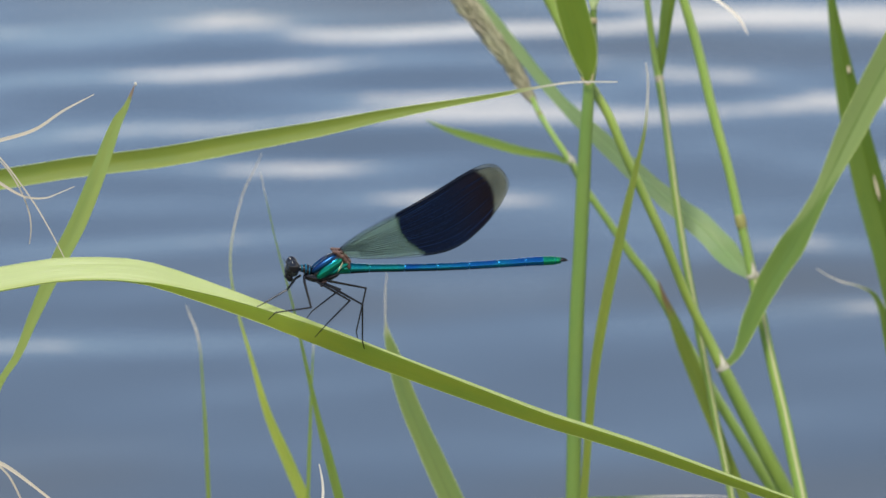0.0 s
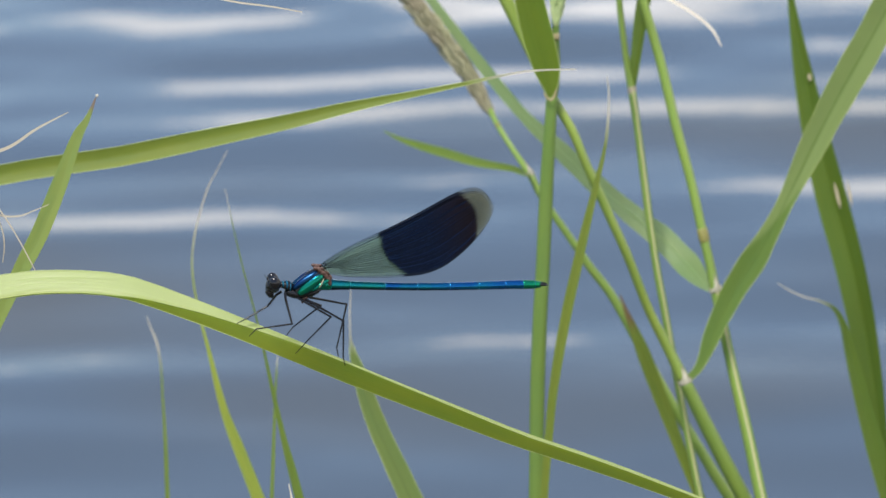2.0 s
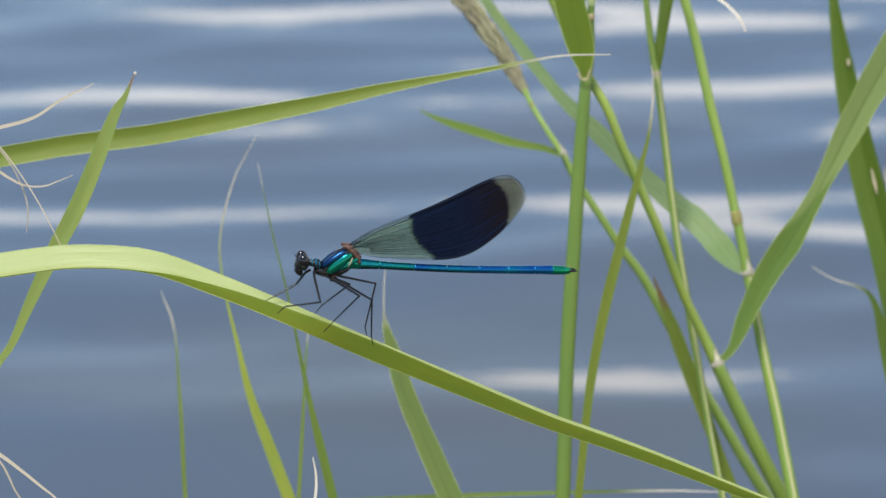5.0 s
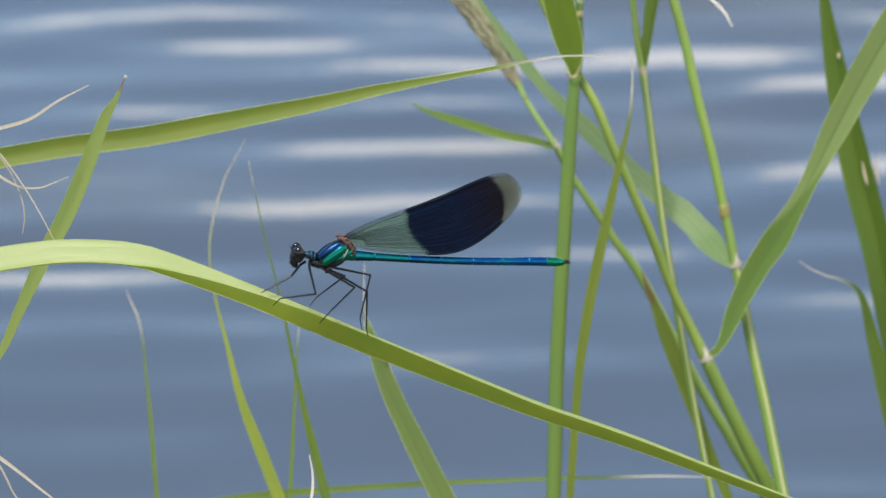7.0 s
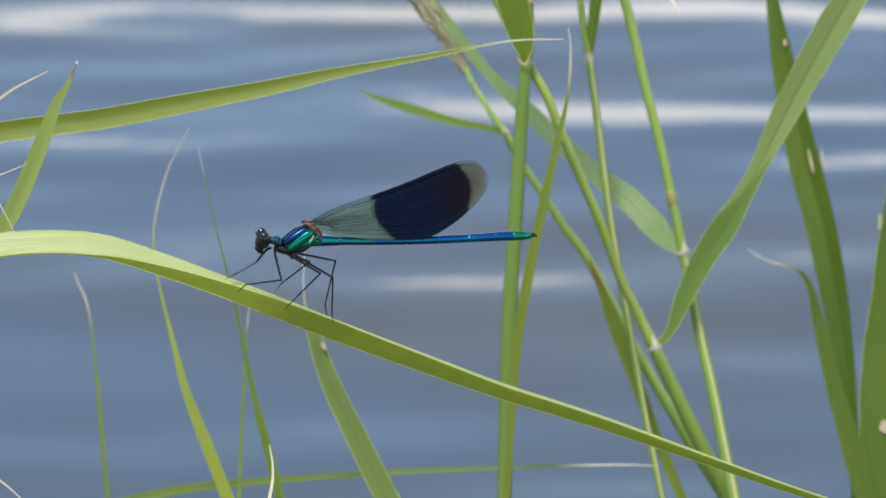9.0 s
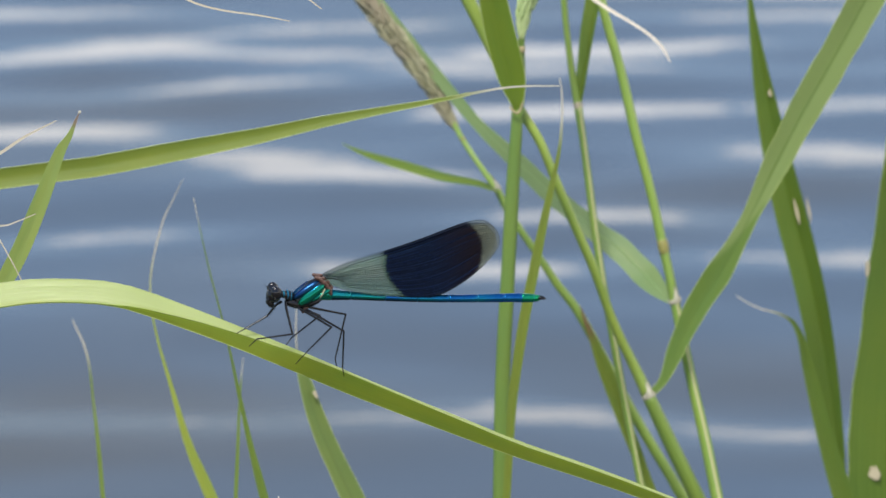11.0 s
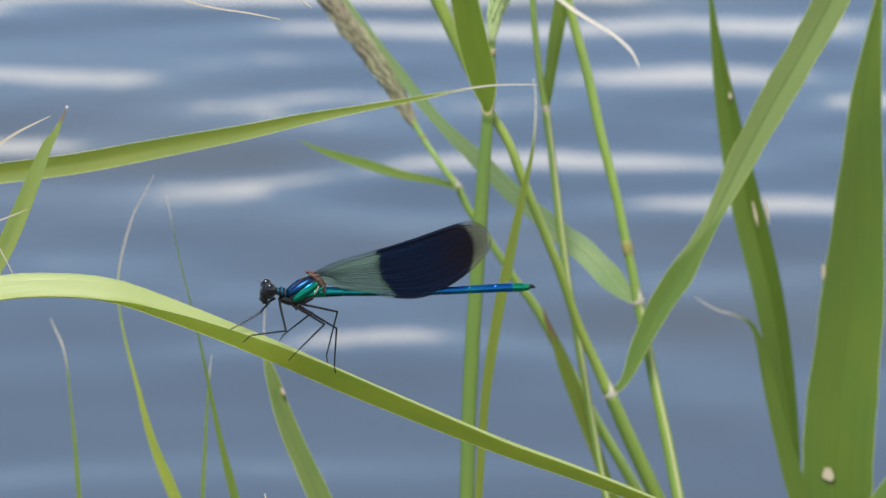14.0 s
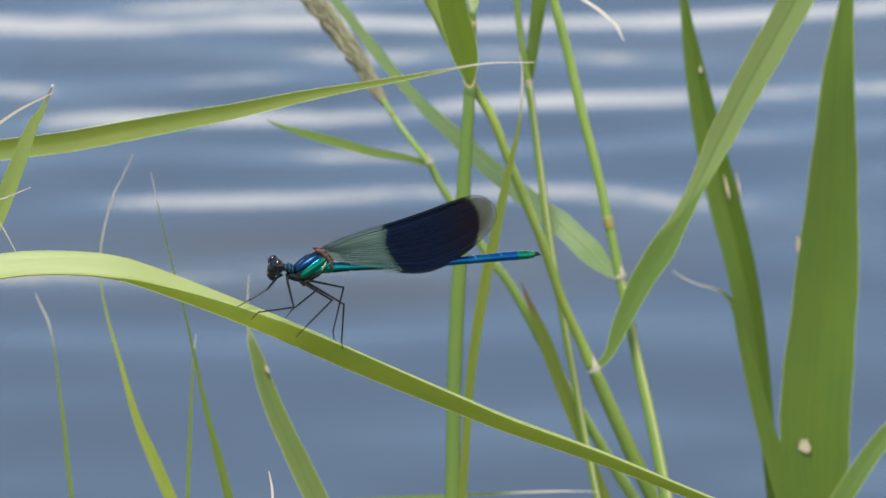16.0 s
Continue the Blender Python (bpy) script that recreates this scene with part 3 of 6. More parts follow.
# ---- the stalks behind the perch ----
def blade_parts(parent, ctrl, mat, name="blade", label="", rib=True, **kw):
    """The blade, its midrib, and where it has dried its tip, as parts."""
    rings = kw.setdefault("rings", 72)
    rows, arc = spline(ctrl, rings)
    margins = ([], [], []) if kw.pop("margin", False) else None
    cut = kw.get("dry_end", 0.0)
    at = arc[min(range(rings), key=lambda i: abs(arc[i] - cut * 0.8))] if cut > 0 else 0.0
    if at > 0:
        part("dry_tip", blade_mesh(ctrl, span=(0.0, at), **kw), mat, parent, "dried pale tip")
    body = part(name, blade_mesh(ctrl, span=(at, 9.0), margins=margins, **kw), mat, parent, label)
    # the third line, on the perch only, carries the crease's painted highlight
    for nm, line in zip(("margin", "margin", "midrib"), margins or ()):
        if len(line) < 4:
            continue
        part(nm, tube_mesh(line, len(line), 6), MARGIN, body, "pale leaf " + nm)
    if rib:
        tilt, twist, keel = kw.get("tilt", 0.0), kw.get("twist", 0.0), kw.get("keel", 0.25)
        line = []
        t0 = Vector(rows[rings // 2 + 1, :3] - rows[rings // 2 - 1, :3]).normalized()
        s0 = t0.cross(FACING).normalized()
        if ((Matrix.Rotation(radians(20), 3, t0) @ s0).cross(t0)).z < ((Matrix.Rotation(radians(-20), 3, t0) @ s0).cross(t0)).z:
            tilt = -tilt
        for i in range(0, rings, 2):
            if arc[i] < at or rows[i, 3] < 0.0006:
                continue
            tan = Vector(rows[min(i + 1, rings - 1), :3] - rows[max(i - 1, 0), :3]).normalized()
            side = Matrix.Rotation(radians(tilt + twist * (arc[i] / arc[-1] - 0.5)), 3, tan) @ tan.cross(FACING).normalized()
            nor = side.cross(tan).normalized()
            w = rows[i, 3] * 0.5 / max(abs(math.cos(radians(tilt))), 0.4)
            c = Vector(rows[i, :3]) + nor * (-0.45 * keel * w + kw.get("thick", 0.00022) * 0.3)
            line.append((*c, min(0.00042, rows[i, 3] * 0.10)))
        if len(line) > 4:
            part("midrib", tube_mesh(line, len(line), 6), mat, body)
    return body


def leaf(parent, ctrl, mat, label="", **kw):
    return blade_parts(parent, ctrl, mat, "leaf", label, **kw)


def lone_blade(ctrl, mat, label, **kw):
    top = empty("grass_plant")
    blade_parts(top, ctrl, mat, **kw)
    return tagged(top, label, "grass plant", "grass plants at the water's edge")


def stalk(label, ctrl, mat=STEM, **kw):
    top = empty("grass_stalk", (0, 0, 0))
    tagged(top, label, "grass stalk", "grass stalks at the water's edge")
    cuts = kw.pop("cuts", ())
    ends = [0, *cuts, len(ctrl) - 1]
    for k, (a, b) in enumerate(zip(ends, ends[1:])):
        st = part("stem", tube_mesh(ctrl[a:b + 1], 64, 12, **kw), mat[k] if isinstance(mat, (list, tuple)) else mat, top)
    return top, st


TALL = [(0.0077, 0.5699, 0.4631, 0.00115), (0.0075, 0.5690, 0.4604, 0.00136), (0.0076, 0.5677, 0.4558, 0.00147), (0.0073, 0.5656, 0.4520, 0.00178), (0.0068, 0.5638, 0.4501, 0.00209), (0.0066, 0.5623, 0.4464, 0.00219), (0.0061, 0.5604, 0.4404, 0.00240), (0.0055, 0.5577, 0.4313, 0.00261), (0.0049, 0.5546, 0.4213, 0.00261), (0.0041, 0.5509, 0.4093, 0.00272), (0.0035, 0.5469, 0.3962, 0.00272), (0.0032, 0.5429, 0.3830, 0.00272), (0.0023, 0.5337, 0.3530, 0.00272), (0.0010, 0.5204, 0.3030, 0.00288), (-0.0003, 0.5062, 0.2230, 0.00304), (-0.0012, 0.4968, 0.1230, 0.00320), (-0.0012, 0.4968, -0.0600, 0.00353)]
tall, _ = stalk("straight green grass stalk with a broad leaf and young flower spike", TALL, DARKSTEM, flat=0.55, cuts=(4,))
TALL_LEAF = [(0.0066, 0.5634, 0.4502, 0.00104), (0.0066, 0.5639, 0.4519, 0.00251), (0.0060, 0.5649, 0.4549, 0.00460), (0.0049, 0.5661, 0.4589, 0.00538), (0.0037, 0.5675, 0.4634, 0.00548), (0.0024, 0.5693, 0.4694, 0.00510), (0.0012, 0.5711, 0.4754, 0.00454), (-0.0006, 0.5745, 0.4865, 0.00388), (-0.0033, 0.5791, 0.5015, 0.00285), (-0.0059, 0.5831, 0.5145, 0.00156), (-0.0075, 0.5858, 0.5235, 0.00019)]
leaf(tall, TALL_LEAF, DEEP, "broad deep green upright leaf", keel=0.35, tilt=12, margin=True)
part("collar", tube_mesh([(0.0054, 0.5623, 0.4514, 0.00026), (0.0059, 0.5621, 0.4507, 0.00042), (0.0067, 0.5619, 0.4501, 0.00047), (0.0074, 0.5622, 0.4508, 0.00042), (0.0077, 0.5625, 0.4520, 0.00021)], 24, 8, flat=0.6), COLLAR, tall, "pale pinkish leaf collar")
node_part(tall, TALL[1][:3], (0, 0.29, 0.95), 0.00072, 0.0009, mat=COLLAR, label="pale yellow stem joint")
young = spikelets_mesh([(0.0076, 0.5698, 0.4629, 0.00084), (0.0077, 0.5702, 0.4643, 0.00168), (0.0080, 0.5709, 0.4664, 0.00273), (0.0086, 0.5716, 0.4687, 0.00367), (0.0093, 0.5723, 0.4709, 0.00430), (0.0104, 0.5735, 0.4750, 0.00451), (0.0117, 0.5753, 0.4810, 0.00378), (0.0129, 0.5772, 0.4871, 0.00231), (0.0137, 0.5790, 0.4931, 0.00042)], 260, 0.0015, 3)
young.materials.append(YOUNG)
sp = new("flower_spike", young)
sp.parent = tall
tagged(sp, "young pale green flower spike", kind="stuff")

DIAG = [(-0.0220, 0.5889, 0.5083, 0.00063), (-0.0167, 0.5851, 0.4957, 0.00169), (-0.0114, 0.5818, 0.4850, 0.00233), (-0.0079, 0.5795, 0.4774, 0.00254), (-0.0042, 0.5772, 0.4698, 0.00264), (-0.0017, 0.5757, 0.4649, 0.00254), (0.0005, 0.5742, 0.4602, 0.00210), (0.0035, 0.5714, 0.4543, 0.00182), (0.0066, 0.5676, 0.4488, 0.00172), (0.0101, 0.5649, 0.4435, 0.00172), (0.0128, 0.5639, 0.4367, 0.00172), (0.0166, 0.5641, 0.4272, 0.00174), (0.0198, 0.5639, 0.4195, 0.00174), (0.0237, 0.5646, 0.4081, 0.00175), (0.0277, 0.5649, 0.3991, 0.00202), (0.0303, 0.5643, 0.3936, 0.00247), (0.0332, 0.5644, 0.3870, 0.00270), (0.0361, 0.5645, 0.3806, 0.00282), (0.0389, 0.5647, 0.3745, 0.00293), (0.0529, 0.5658, 0.3445, 0.00293), (0.0733, 0.5673, 0.2945, 0.00311), (0.0949, 0.5690, 0.2145, 0.00329), (0.1093, 0.5701, 0.1145, 0.00346), (0.1093, 0.5701, -0.0600, 0.00381)]
diag, _ = stalk("leaning green grass stalk with a pale brown leaf joint", DIAG, (PALESTEM, STEM), cuts=(15,))
node_part(diag, DIAG[15][:3], (-0.35, 0.2, 0.9), 0.00118, 0.0006, mat=PALE, label="pale brown leaf joint")
ligule_part(diag, DIAG[15][:3], (-0.35, 0.2, 0.9), 0.00122)
CROSS = [(0.0305, 0.5644, 0.3938, 0.00108), (0.0331, 0.5652, 0.3965, 0.00161), (0.0358, 0.5671, 0.4027, 0.00333), (0.0395, 0.5693, 0.4099, 0.00441), (0.0438, 0.5712, 0.4162, 0.00462), (0.0476, 0.5731, 0.4224, 0.00333), (0.0510, 0.5751, 0.4288, 0.00333), (0.0546, 0.5772, 0.4358, 0.00495), (0.0600, 0.5802, 0.4456, 0.00581), (0.0653, 0.5829, 0.4544, 0.00613), (0.0707, 0.5857, 0.4637, 0.00645), (0.0761, 0.5889, 0.4741, 0.00624), (0.0836, 0.5930, 0.4875, 0.00473), (0.0900, 0.5968, 0.4999, 0.00215), (0.0932, 0.5987, 0.5061, 0.00022)]
leaf(diag, CROSS, MOSS, "long twisted leaf, green at its foot and grey-green above", keel=0.22, tilt=-6, twist=24, ripple=0.6, turnover=(0.20, 0.33), rings=110, margin=True)

SEEDSTEM = [(-0.0074, 0.6054, 0.4372, 0.00099), (-0.0054, 0.6006, 0.4349, 0.00110), (-0.0019, 0.5952, 0.4311, 0.00110), (0.0014, 0.5901, 0.4280, 0.00143), (0.0037, 0.5887, 0.4236, 0.00143), (0.0077, 0.5870, 0.4179, 0.00143), (0.0112, 0.5855, 0.4129, 0.00154), (0.0130, 0.5847, 0.4103, 0.00165), (0.0170, 0.5831, 0.4052, 0.00176), (0.0230, 0.5799, 0.3946, 0.00187), (0.0283, 0.5770, 0.3851, 0.00198), (0.0350, 0.5737, 0.3743, 0.00209), (0.0368, 0.5728, 0.3713, 0.00220), (0.0560, 0.5636, 0.3413, 0.00220), (0.0839, 0.5503, 0.2913, 0.00234), (0.1135, 0.5361, 0.2113, 0.00247), (0.1332, 0.5267, 0.1113, 0.00260), (0.1332, 0.5267, -0.0600, 0.00286)]
seed, _ = stalk("thin leaning grass stalk bearing a brownish foxtail seed head", SEEDSTEM, cuts=(3,))
node_part(seed, SEEDSTEM[1][:3], (-0.4, 0.2, 0.9), 0.00052, 0.0012)
node_part(seed, SEEDSTEM[3][:3], (-0.45, 0.2, 0.8), 0.00072, 0.0008, mat=PALE, label="pale leaf joint")
ligule_part(seed, SEEDSTEM[3][:3], (-0.45, 0.2, 0.8), 0.00074)
husks = spikelets_mesh([(-0.0072, 0.6054, 0.4365, 0.00110), (-0.0090, 0.6063, 0.4393, 0.00285), (-0.0114, 0.6076, 0.4435, 0.00395), (-0.0158, 0.6094, 0.4493, 0.00450), (-0.0200, 0.6110, 0.4547, 0.00472), (-0.0241, 0.6126, 0.4600, 0.00461), (-0.0280, 0.6143, 0.4656, 0.00439), (-0.0324, 0.6164, 0.4724, 0.00395), (-0.0374, 0.6190, 0.4808, 0.00307), (-0.0413, 0.6212, 0.4882, 0.00154), (-0.0435, 0.6225, 0.4924, 0.00033)], 760, 0.0014, 5)
husks.materials.append(SEEDS)
sp = new("seed_spike", husks)
sp.parent = seed
tagged(sp, "dense cylindrical seed head of purplish-brown husks", kind="stuff")
part("seed_axis", tube_mesh([(-0.0072, 0.6054, 0.4365, 0.00110), (-0.0090, 0.6063, 0.4393, 0.00285), (-0.0114, 0.6076, 0.4435, 0.00395), (-0.0158, 0.6094, 0.4493, 0.00450), (-0.0200, 0.6110, 0.4547, 0.00472), (-0.0241, 0.6126, 0.4600, 0.00461), (-0.0280, 0.6143, 0.4656, 0.00439), (-0.0324, 0.6164, 0.4724, 0.00395), (-0.0374, 0.6190, 0.4808, 0.00307), (-0.0413, 0.6212, 0.4882, 0.00154), (-0.0435, 0.6225, 0.4924, 0.00033)], 30, 10, scale=0.62), SEEDS, seed)
leaf(seed, [(0.0016, 0.5875, 0.4284, 0.00069), (-0.0001, 0.5918, 0.4278, 0.00112), (-0.0030, 0.5962, 0.4275, 0.00129), (-0.0098, 0.6006, 0.4275, 0.00171), (-0.0166, 0.6052, 0.4282, 0.00188), (-0.0223, 0.6098, 0.4286, 0.00154), (-0.0268, 0.6143, 0.4289, 0.00086), (-0.0307, 0.6189, 0.4294, 0.00012)], GREEN, "short drooping side leaf", keel=0.4, tilt=25)
lone_blade([(0.0179, 0.5802, 0.4068, 0.00016), (0.0188, 0.5794, 0.4042, 0.00075), (0.0203, 0.5783, 0.4008, 0.00150), (0.0223, 0.5765, 0.3959, 0.00263), (0.0251, 0.5743, 0.3886, 0.00263), (0.0284, 0.5717, 0.3802, 0.00230), (0.0314, 0.5694, 0.3726, 0.00197), (0.0442, 0.5602, 0.3426, 0.00197), (0.0633, 0.5469, 0.2926, 0.00209), (0.0837, 0.5327, 0.2126, 0.00221), (0.0972, 0.5233, 0.1126, 0.00233), (0.0972, 0.5233, -0.0600, 0.00256)], RUSTY, "narrow pointed olive-green grass blade with a reddish tip", keel=0.4, tilt=8, dry_end=0.0080)

STEMR = [(0.0192, 0.5957, 0.4791, 0.00160), (0.0217, 0.5928, 0.4698, 0.00178), (0.0234, 0.5906, 0.4625, 0.00178), (0.0267, 0.5871, 0.4510, 0.00187), (0.0294, 0.5836, 0.4396, 0.00187), (0.0322, 0.5804, 0.4292, 0.00178), (0.0344, 0.5774, 0.4193, 0.00181), (0.0355, 0.5760, 0.4146, 0.00181), (0.0366, 0.5743, 0.4092, 0.00191), (0.0379, 0.5725, 0.4032, 0.00200), (0.0399, 0.5696, 0.3938, 0.00200), (0.0421, 0.5667, 0.3844, 0.00220), (0.0441, 0.5638, 0.3749, 0.00229), (0.0503, 0.5546, 0.3449, 0.00229), (0.0594, 0.5413, 0.2949, 0.00243), (0.0690, 0.5271, 0.2149, 0.00257), (0.0754, 0.5177, 0.1149, 0.00270), (0.0754, 0.5177, -0.0600, 0.00298)]
stemr, _ = stalk("tall smooth light green grass stalk with a yellow joint", STEMR, (STEM, STEM, SHEATHED), cuts=(6, 8))
node_part(stemr, STEMR[6][:3], (-0.2, 0.25, 0.95), 0.00100, 0.0022)
node_part(stemr, STEMR[8][:3], (-0.2, 0.25, 0.95), 0.00104, 0.0006, mat=PALE, label="pale leaf joint")
ligule_part(stemr, STEMR[8][:3], (-0.2, 0.25, 0.95), 0.0011)
leaf(stemr, [(0.0366, 0.5742, 0.4090, 0.00098), (0.0351, 0.5755, 0.4098, 0.00217), (0.0330, 0.5780, 0.4111, 0.00380), (0.0304, 0.5817, 0.4130, 0.00480), (0.0261, 0.5859, 0.4163, 0.00480), (0.0223, 0.5886, 0.4185, 0.00420), (0.0179, 0.5915, 0.4215, 0.00370), (0.0129, 0.5946, 0.4250, 0.00390), (0.0062, 0.5985, 0.4306, 0.00320), (-0.0016, 0.6027, 0.4372, 0.00250), (-0.0095, 0.6075, 0.4458, 0.00220), (-0.0164, 0.6120, 0.4538, 0.00189), (-0.0227, 0.6163, 0.4611, 0.00169), (-0.0302, 0.6213, 0.4704, 0.00109), (-0.0360, 0.6256, 0.4776, 0.00018)], GREY, "long flat grey-green leaf leaning across the stalks", keel=0.12, tilt=14, ripple=0.8)

STEMM = [(0.0152, 0.5955, 0.4725, 0.00115), (0.0158, 0.5924, 0.4620, 0.00124), (0.0166, 0.5901, 0.4547, 0.00124), (0.0174, 0.5884, 0.4490, 0.00134), (0.0182, 0.5871, 0.4449, 0.00163), (0.0192, 0.5850, 0.4380, 0.00143), (0.0203, 0.5825, 0.4297, 0.00153), (0.0214, 0.5799, 0.4213, 0.00153), (0.0228, 0.5770, 0.4120, 0.00153), (0.0242, 0.5748, 0.4046, 0.00153), (0.0255, 0.5726, 0.3973, 0.00153), (0.0272, 0.5699, 0.3885, 0.00143), (0.0287, 0.5675, 0.3806, 0.00143), (0.0300, 0.5655, 0.3742, 0.00143), (0.0362, 0.5563, 0.3442, 0.00143), (0.0452, 0.5430, 0.2942, 0.00152), (0.0547, 0.5288, 0.2142, 0.00161), (0.0610, 0.5194, 0.1142, 0.00170), (0.0610, 0.5194, -0.0600, 0.00187)]
stemm, _ = stalk("slender green grass stalk with a pinkish leaf joint", STEMM, (STEM, SHEATHED), cuts=(4,))
node_part(stemm, STEMM[4][:3], (-0.1, 0.28, 0.95), 0.00080, 0.0011, mat=PALE, label="pinkish pale leaf joint")
leaf(stemm, [(0.0183, 0.5871, 0.4447, 0.00098), (0.0188, 0.5882, 0.4485, 0.00185), (0.0194, 0.5895, 0.4527, 0.00218), (0.0204, 0.5914, 0.4589, 0.00272), (0.0218, 0.5936, 0.4662, 0.00283), (0.0234, 0.5962, 0.4746, 0.00239), (0.0250, 0.5991, 0.4840, 0.00131), (0.0260, 0.6010, 0.4903, 0.00022)], GREEN, keel=0.6, tilt=30)
leaf(stemm, [(0.0150, 0.5859, 0.4762, 0.00107), (0.0164, 0.5848, 0.4726, 0.00096), (0.0191, 0.5835, 0.4685, 0.00075), (0.0231, 0.5826, 0.4654, 0.00070), (0.0284, 0.5817, 0.4623, 0.00053), (0.0317, 0.5810, 0.4601, 0.00053), (0.0340, 0.5803, 0.4579, 0.00053), (0.0355, 0.5795, 0.4552, 0.00016)], BLEACHED, "curled dry whitish leaf tip", keel=0.5, tilt=20)

thread_blade = lone_blade([(0.0147, 0.5609, 0.4575, 0.00016), (0.0151, 0.5599, 0.4546, 0.00026), (0.0150, 0.5584, 0.4496, 0.00041), (0.0144, 0.5569, 0.4446, 0.00062), (0.0131, 0.5552, 0.4391, 0.00104), (0.0113, 0.5529, 0.4317, 0.00155), (0.0097, 0.5508, 0.4247, 0.00187), (0.0079, 0.5484, 0.4167, 0.00197), (0.0064, 0.5459, 0.4088, 0.00187), (0.0052, 0.5435, 0.4008, 0.00166), (0.0045, 0.5411, 0.3929, 0.00155), (0.0039, 0.5386, 0.3847, 0.00145), (0.0017, 0.5294, 0.3547, 0.00145), (-0.0015, 0.5161, 0.3047, 0.00154), (-0.0050, 0.5019, 0.2247, 0.00162), (-0.0072, 0.4925, 0.1247, 0.00171), (-0.0072, 0.4925, -0.0600, 0.00189)], OLIVE, "narrow yellow-green grass blade with a hair-thin pinkish tip", keel=0.4, tilt=15, dry_end=0.0130)
two = lone_blade([(0.0522, 0.6219, 0.4647, 0.00023), (0.0528, 0.6203, 0.4593, 0.00080), (0.0540, 0.6176, 0.4505, 0.00205), (0.0559, 0.6143, 0.4396, 0.00387), (0.0584, 0.6106, 0.4276, 0.00523), (0.0611, 0.6073, 0.4167, 0.00591), (0.0640, 0.6039, 0.4058, 0.00569), (0.0663, 0.6006, 0.3949, 0.00523), (0.0681, 0.5973, 0.3840, 0.00432), (0.0695, 0.5942, 0.3742, 0.00318), (0.0704, 0.5912, 0.3642, 0.00250), (0.0732, 0.5820, 0.3342, 0.00250), (0.0773, 0.5687, 0.2842, 0.00265), (0.0817, 0.5545, 0.2042, 0.00280), (0.0846, 0.5451, 0.1042, 0.00295), (0.0846, 0.5451, -0.0600, 0.00325)], BROAD, "folded mid-green reed blade with pale dried spots", keel=0.55, tilt=-22, twist=20, dry_end=0.0030)
lone_blade([(0.0484, 0.5890, 0.4059, 0.00013), (0.0507, 0.5885, 0.4045, 0.00022), (0.0534, 0.5882, 0.4033, 0.00029), (0.0565, 0.5879, 0.4025, 0.00044), (0.0593, 0.5875, 0.4010, 0.00083), (0.0610, 0.5865, 0.3979, 0.00144), (0.0622, 0.5851, 0.3931, 0.00222), (0.0638, 0.5831, 0.3867, 0.00289), (0.0660, 0.5805, 0.3782, 0.00345), (0.0686, 0.5778, 0.3694, 0.00400), (0.0775, 0.5687, 0.3394, 0.00400), (0.0904, 0.5553, 0.2894, 0.00424), (0.1042, 0.5411, 0.2094, 0.00448), (0.1133, 0.5317, 0.1094, 0.00472), (0.1133, 0.5317, -0.0600, 0.00520)], BROAD, "green grass blade with a curled dry white tip", keel=0.5, tilt=10, dry_end=0.0120)
wide = lone_blade([(0.0863, 0.6177, 0.4657, 0.00023), (0.0858, 0.6157, 0.4592, 0.00158), (0.0846, 0.6131, 0.4505, 0.00384), (0.0833, 0.6098, 0.4397, 0.00632), (0.0827, 0.6065, 0.4289, 0.00824), (0.0820, 0.6031, 0.4180, 0.01005), (0.0812, 0.5998, 0.4072, 0.01186), (0.0803, 0.5965, 0.3963, 0.01299), (0.0791, 0.5932, 0.3855, 0.01367), (0.0782, 0.5899, 0.3747, 0.01423), (0.0781, 0.5872, 0.3658, 0.01355), (0.0784, 0.5846, 0.3573, 0.01129), (0.0793, 0.5754, 0.3273, 0.01129), (0.0805, 0.5621, 0.2773, 0.01197), (0.0819, 0.5479, 0.1973, 0.01265), (0.0828, 0.5385, 0.0973, 0.01333), (0.0828, 0.5385, -0.0600, 0.01468)], BROAD, "broad upright green reed blade with torn pale spots", keel=0.34, tilt=4, ripple=0.35, dry_end=0.0030, margin=True)
lone_blade([(0.1144, 0.5862, 0.3968, 0.00022), (0.1056, 0.5836, 0.3881, 0.00133), (0.0967, 0.5811, 0.3800, 0.00267), (0.0901, 0.5791, 0.3736, 0.00333), (0.0851, 0.5771, 0.3671, 0.00356), (0.0813, 0.5753, 0.3612, 0.00378), (0.0786, 0.5734, 0.3548, 0.00378), (0.0659, 0.5642, 0.3248, 0.00378), (0.0476, 0.5509, 0.2748, 0.00401), (0.0280, 0.5367, 0.1948, 0.00423), (0.0150, 0.5273, 0.0948, 0.00446), (0.0150, 0.5273, -0.0600, 0.00491)], MOSS, "green grass blade leaning out from the reed clump", keel=0.3, tilt=20, margin=True)
spots(two, (0.0567, 0.6145, 0.4405), 0.0016, 0.0007, 8)
spots(two, (0.0619, 0.6076, 0.4178), 0.0058, 0.0006, 12)
spots(two, (0.0643, 0.6077, 0.4181), 0.0056, 0.0005, 10)
spots(wide, (0.0750, 0.6000, 0.4077), 0.0036, 0.0009, -4)
spots(wide, (0.0762, 0.5881, 0.3688), 0.0030, 0.0024, 10, 0.0001)

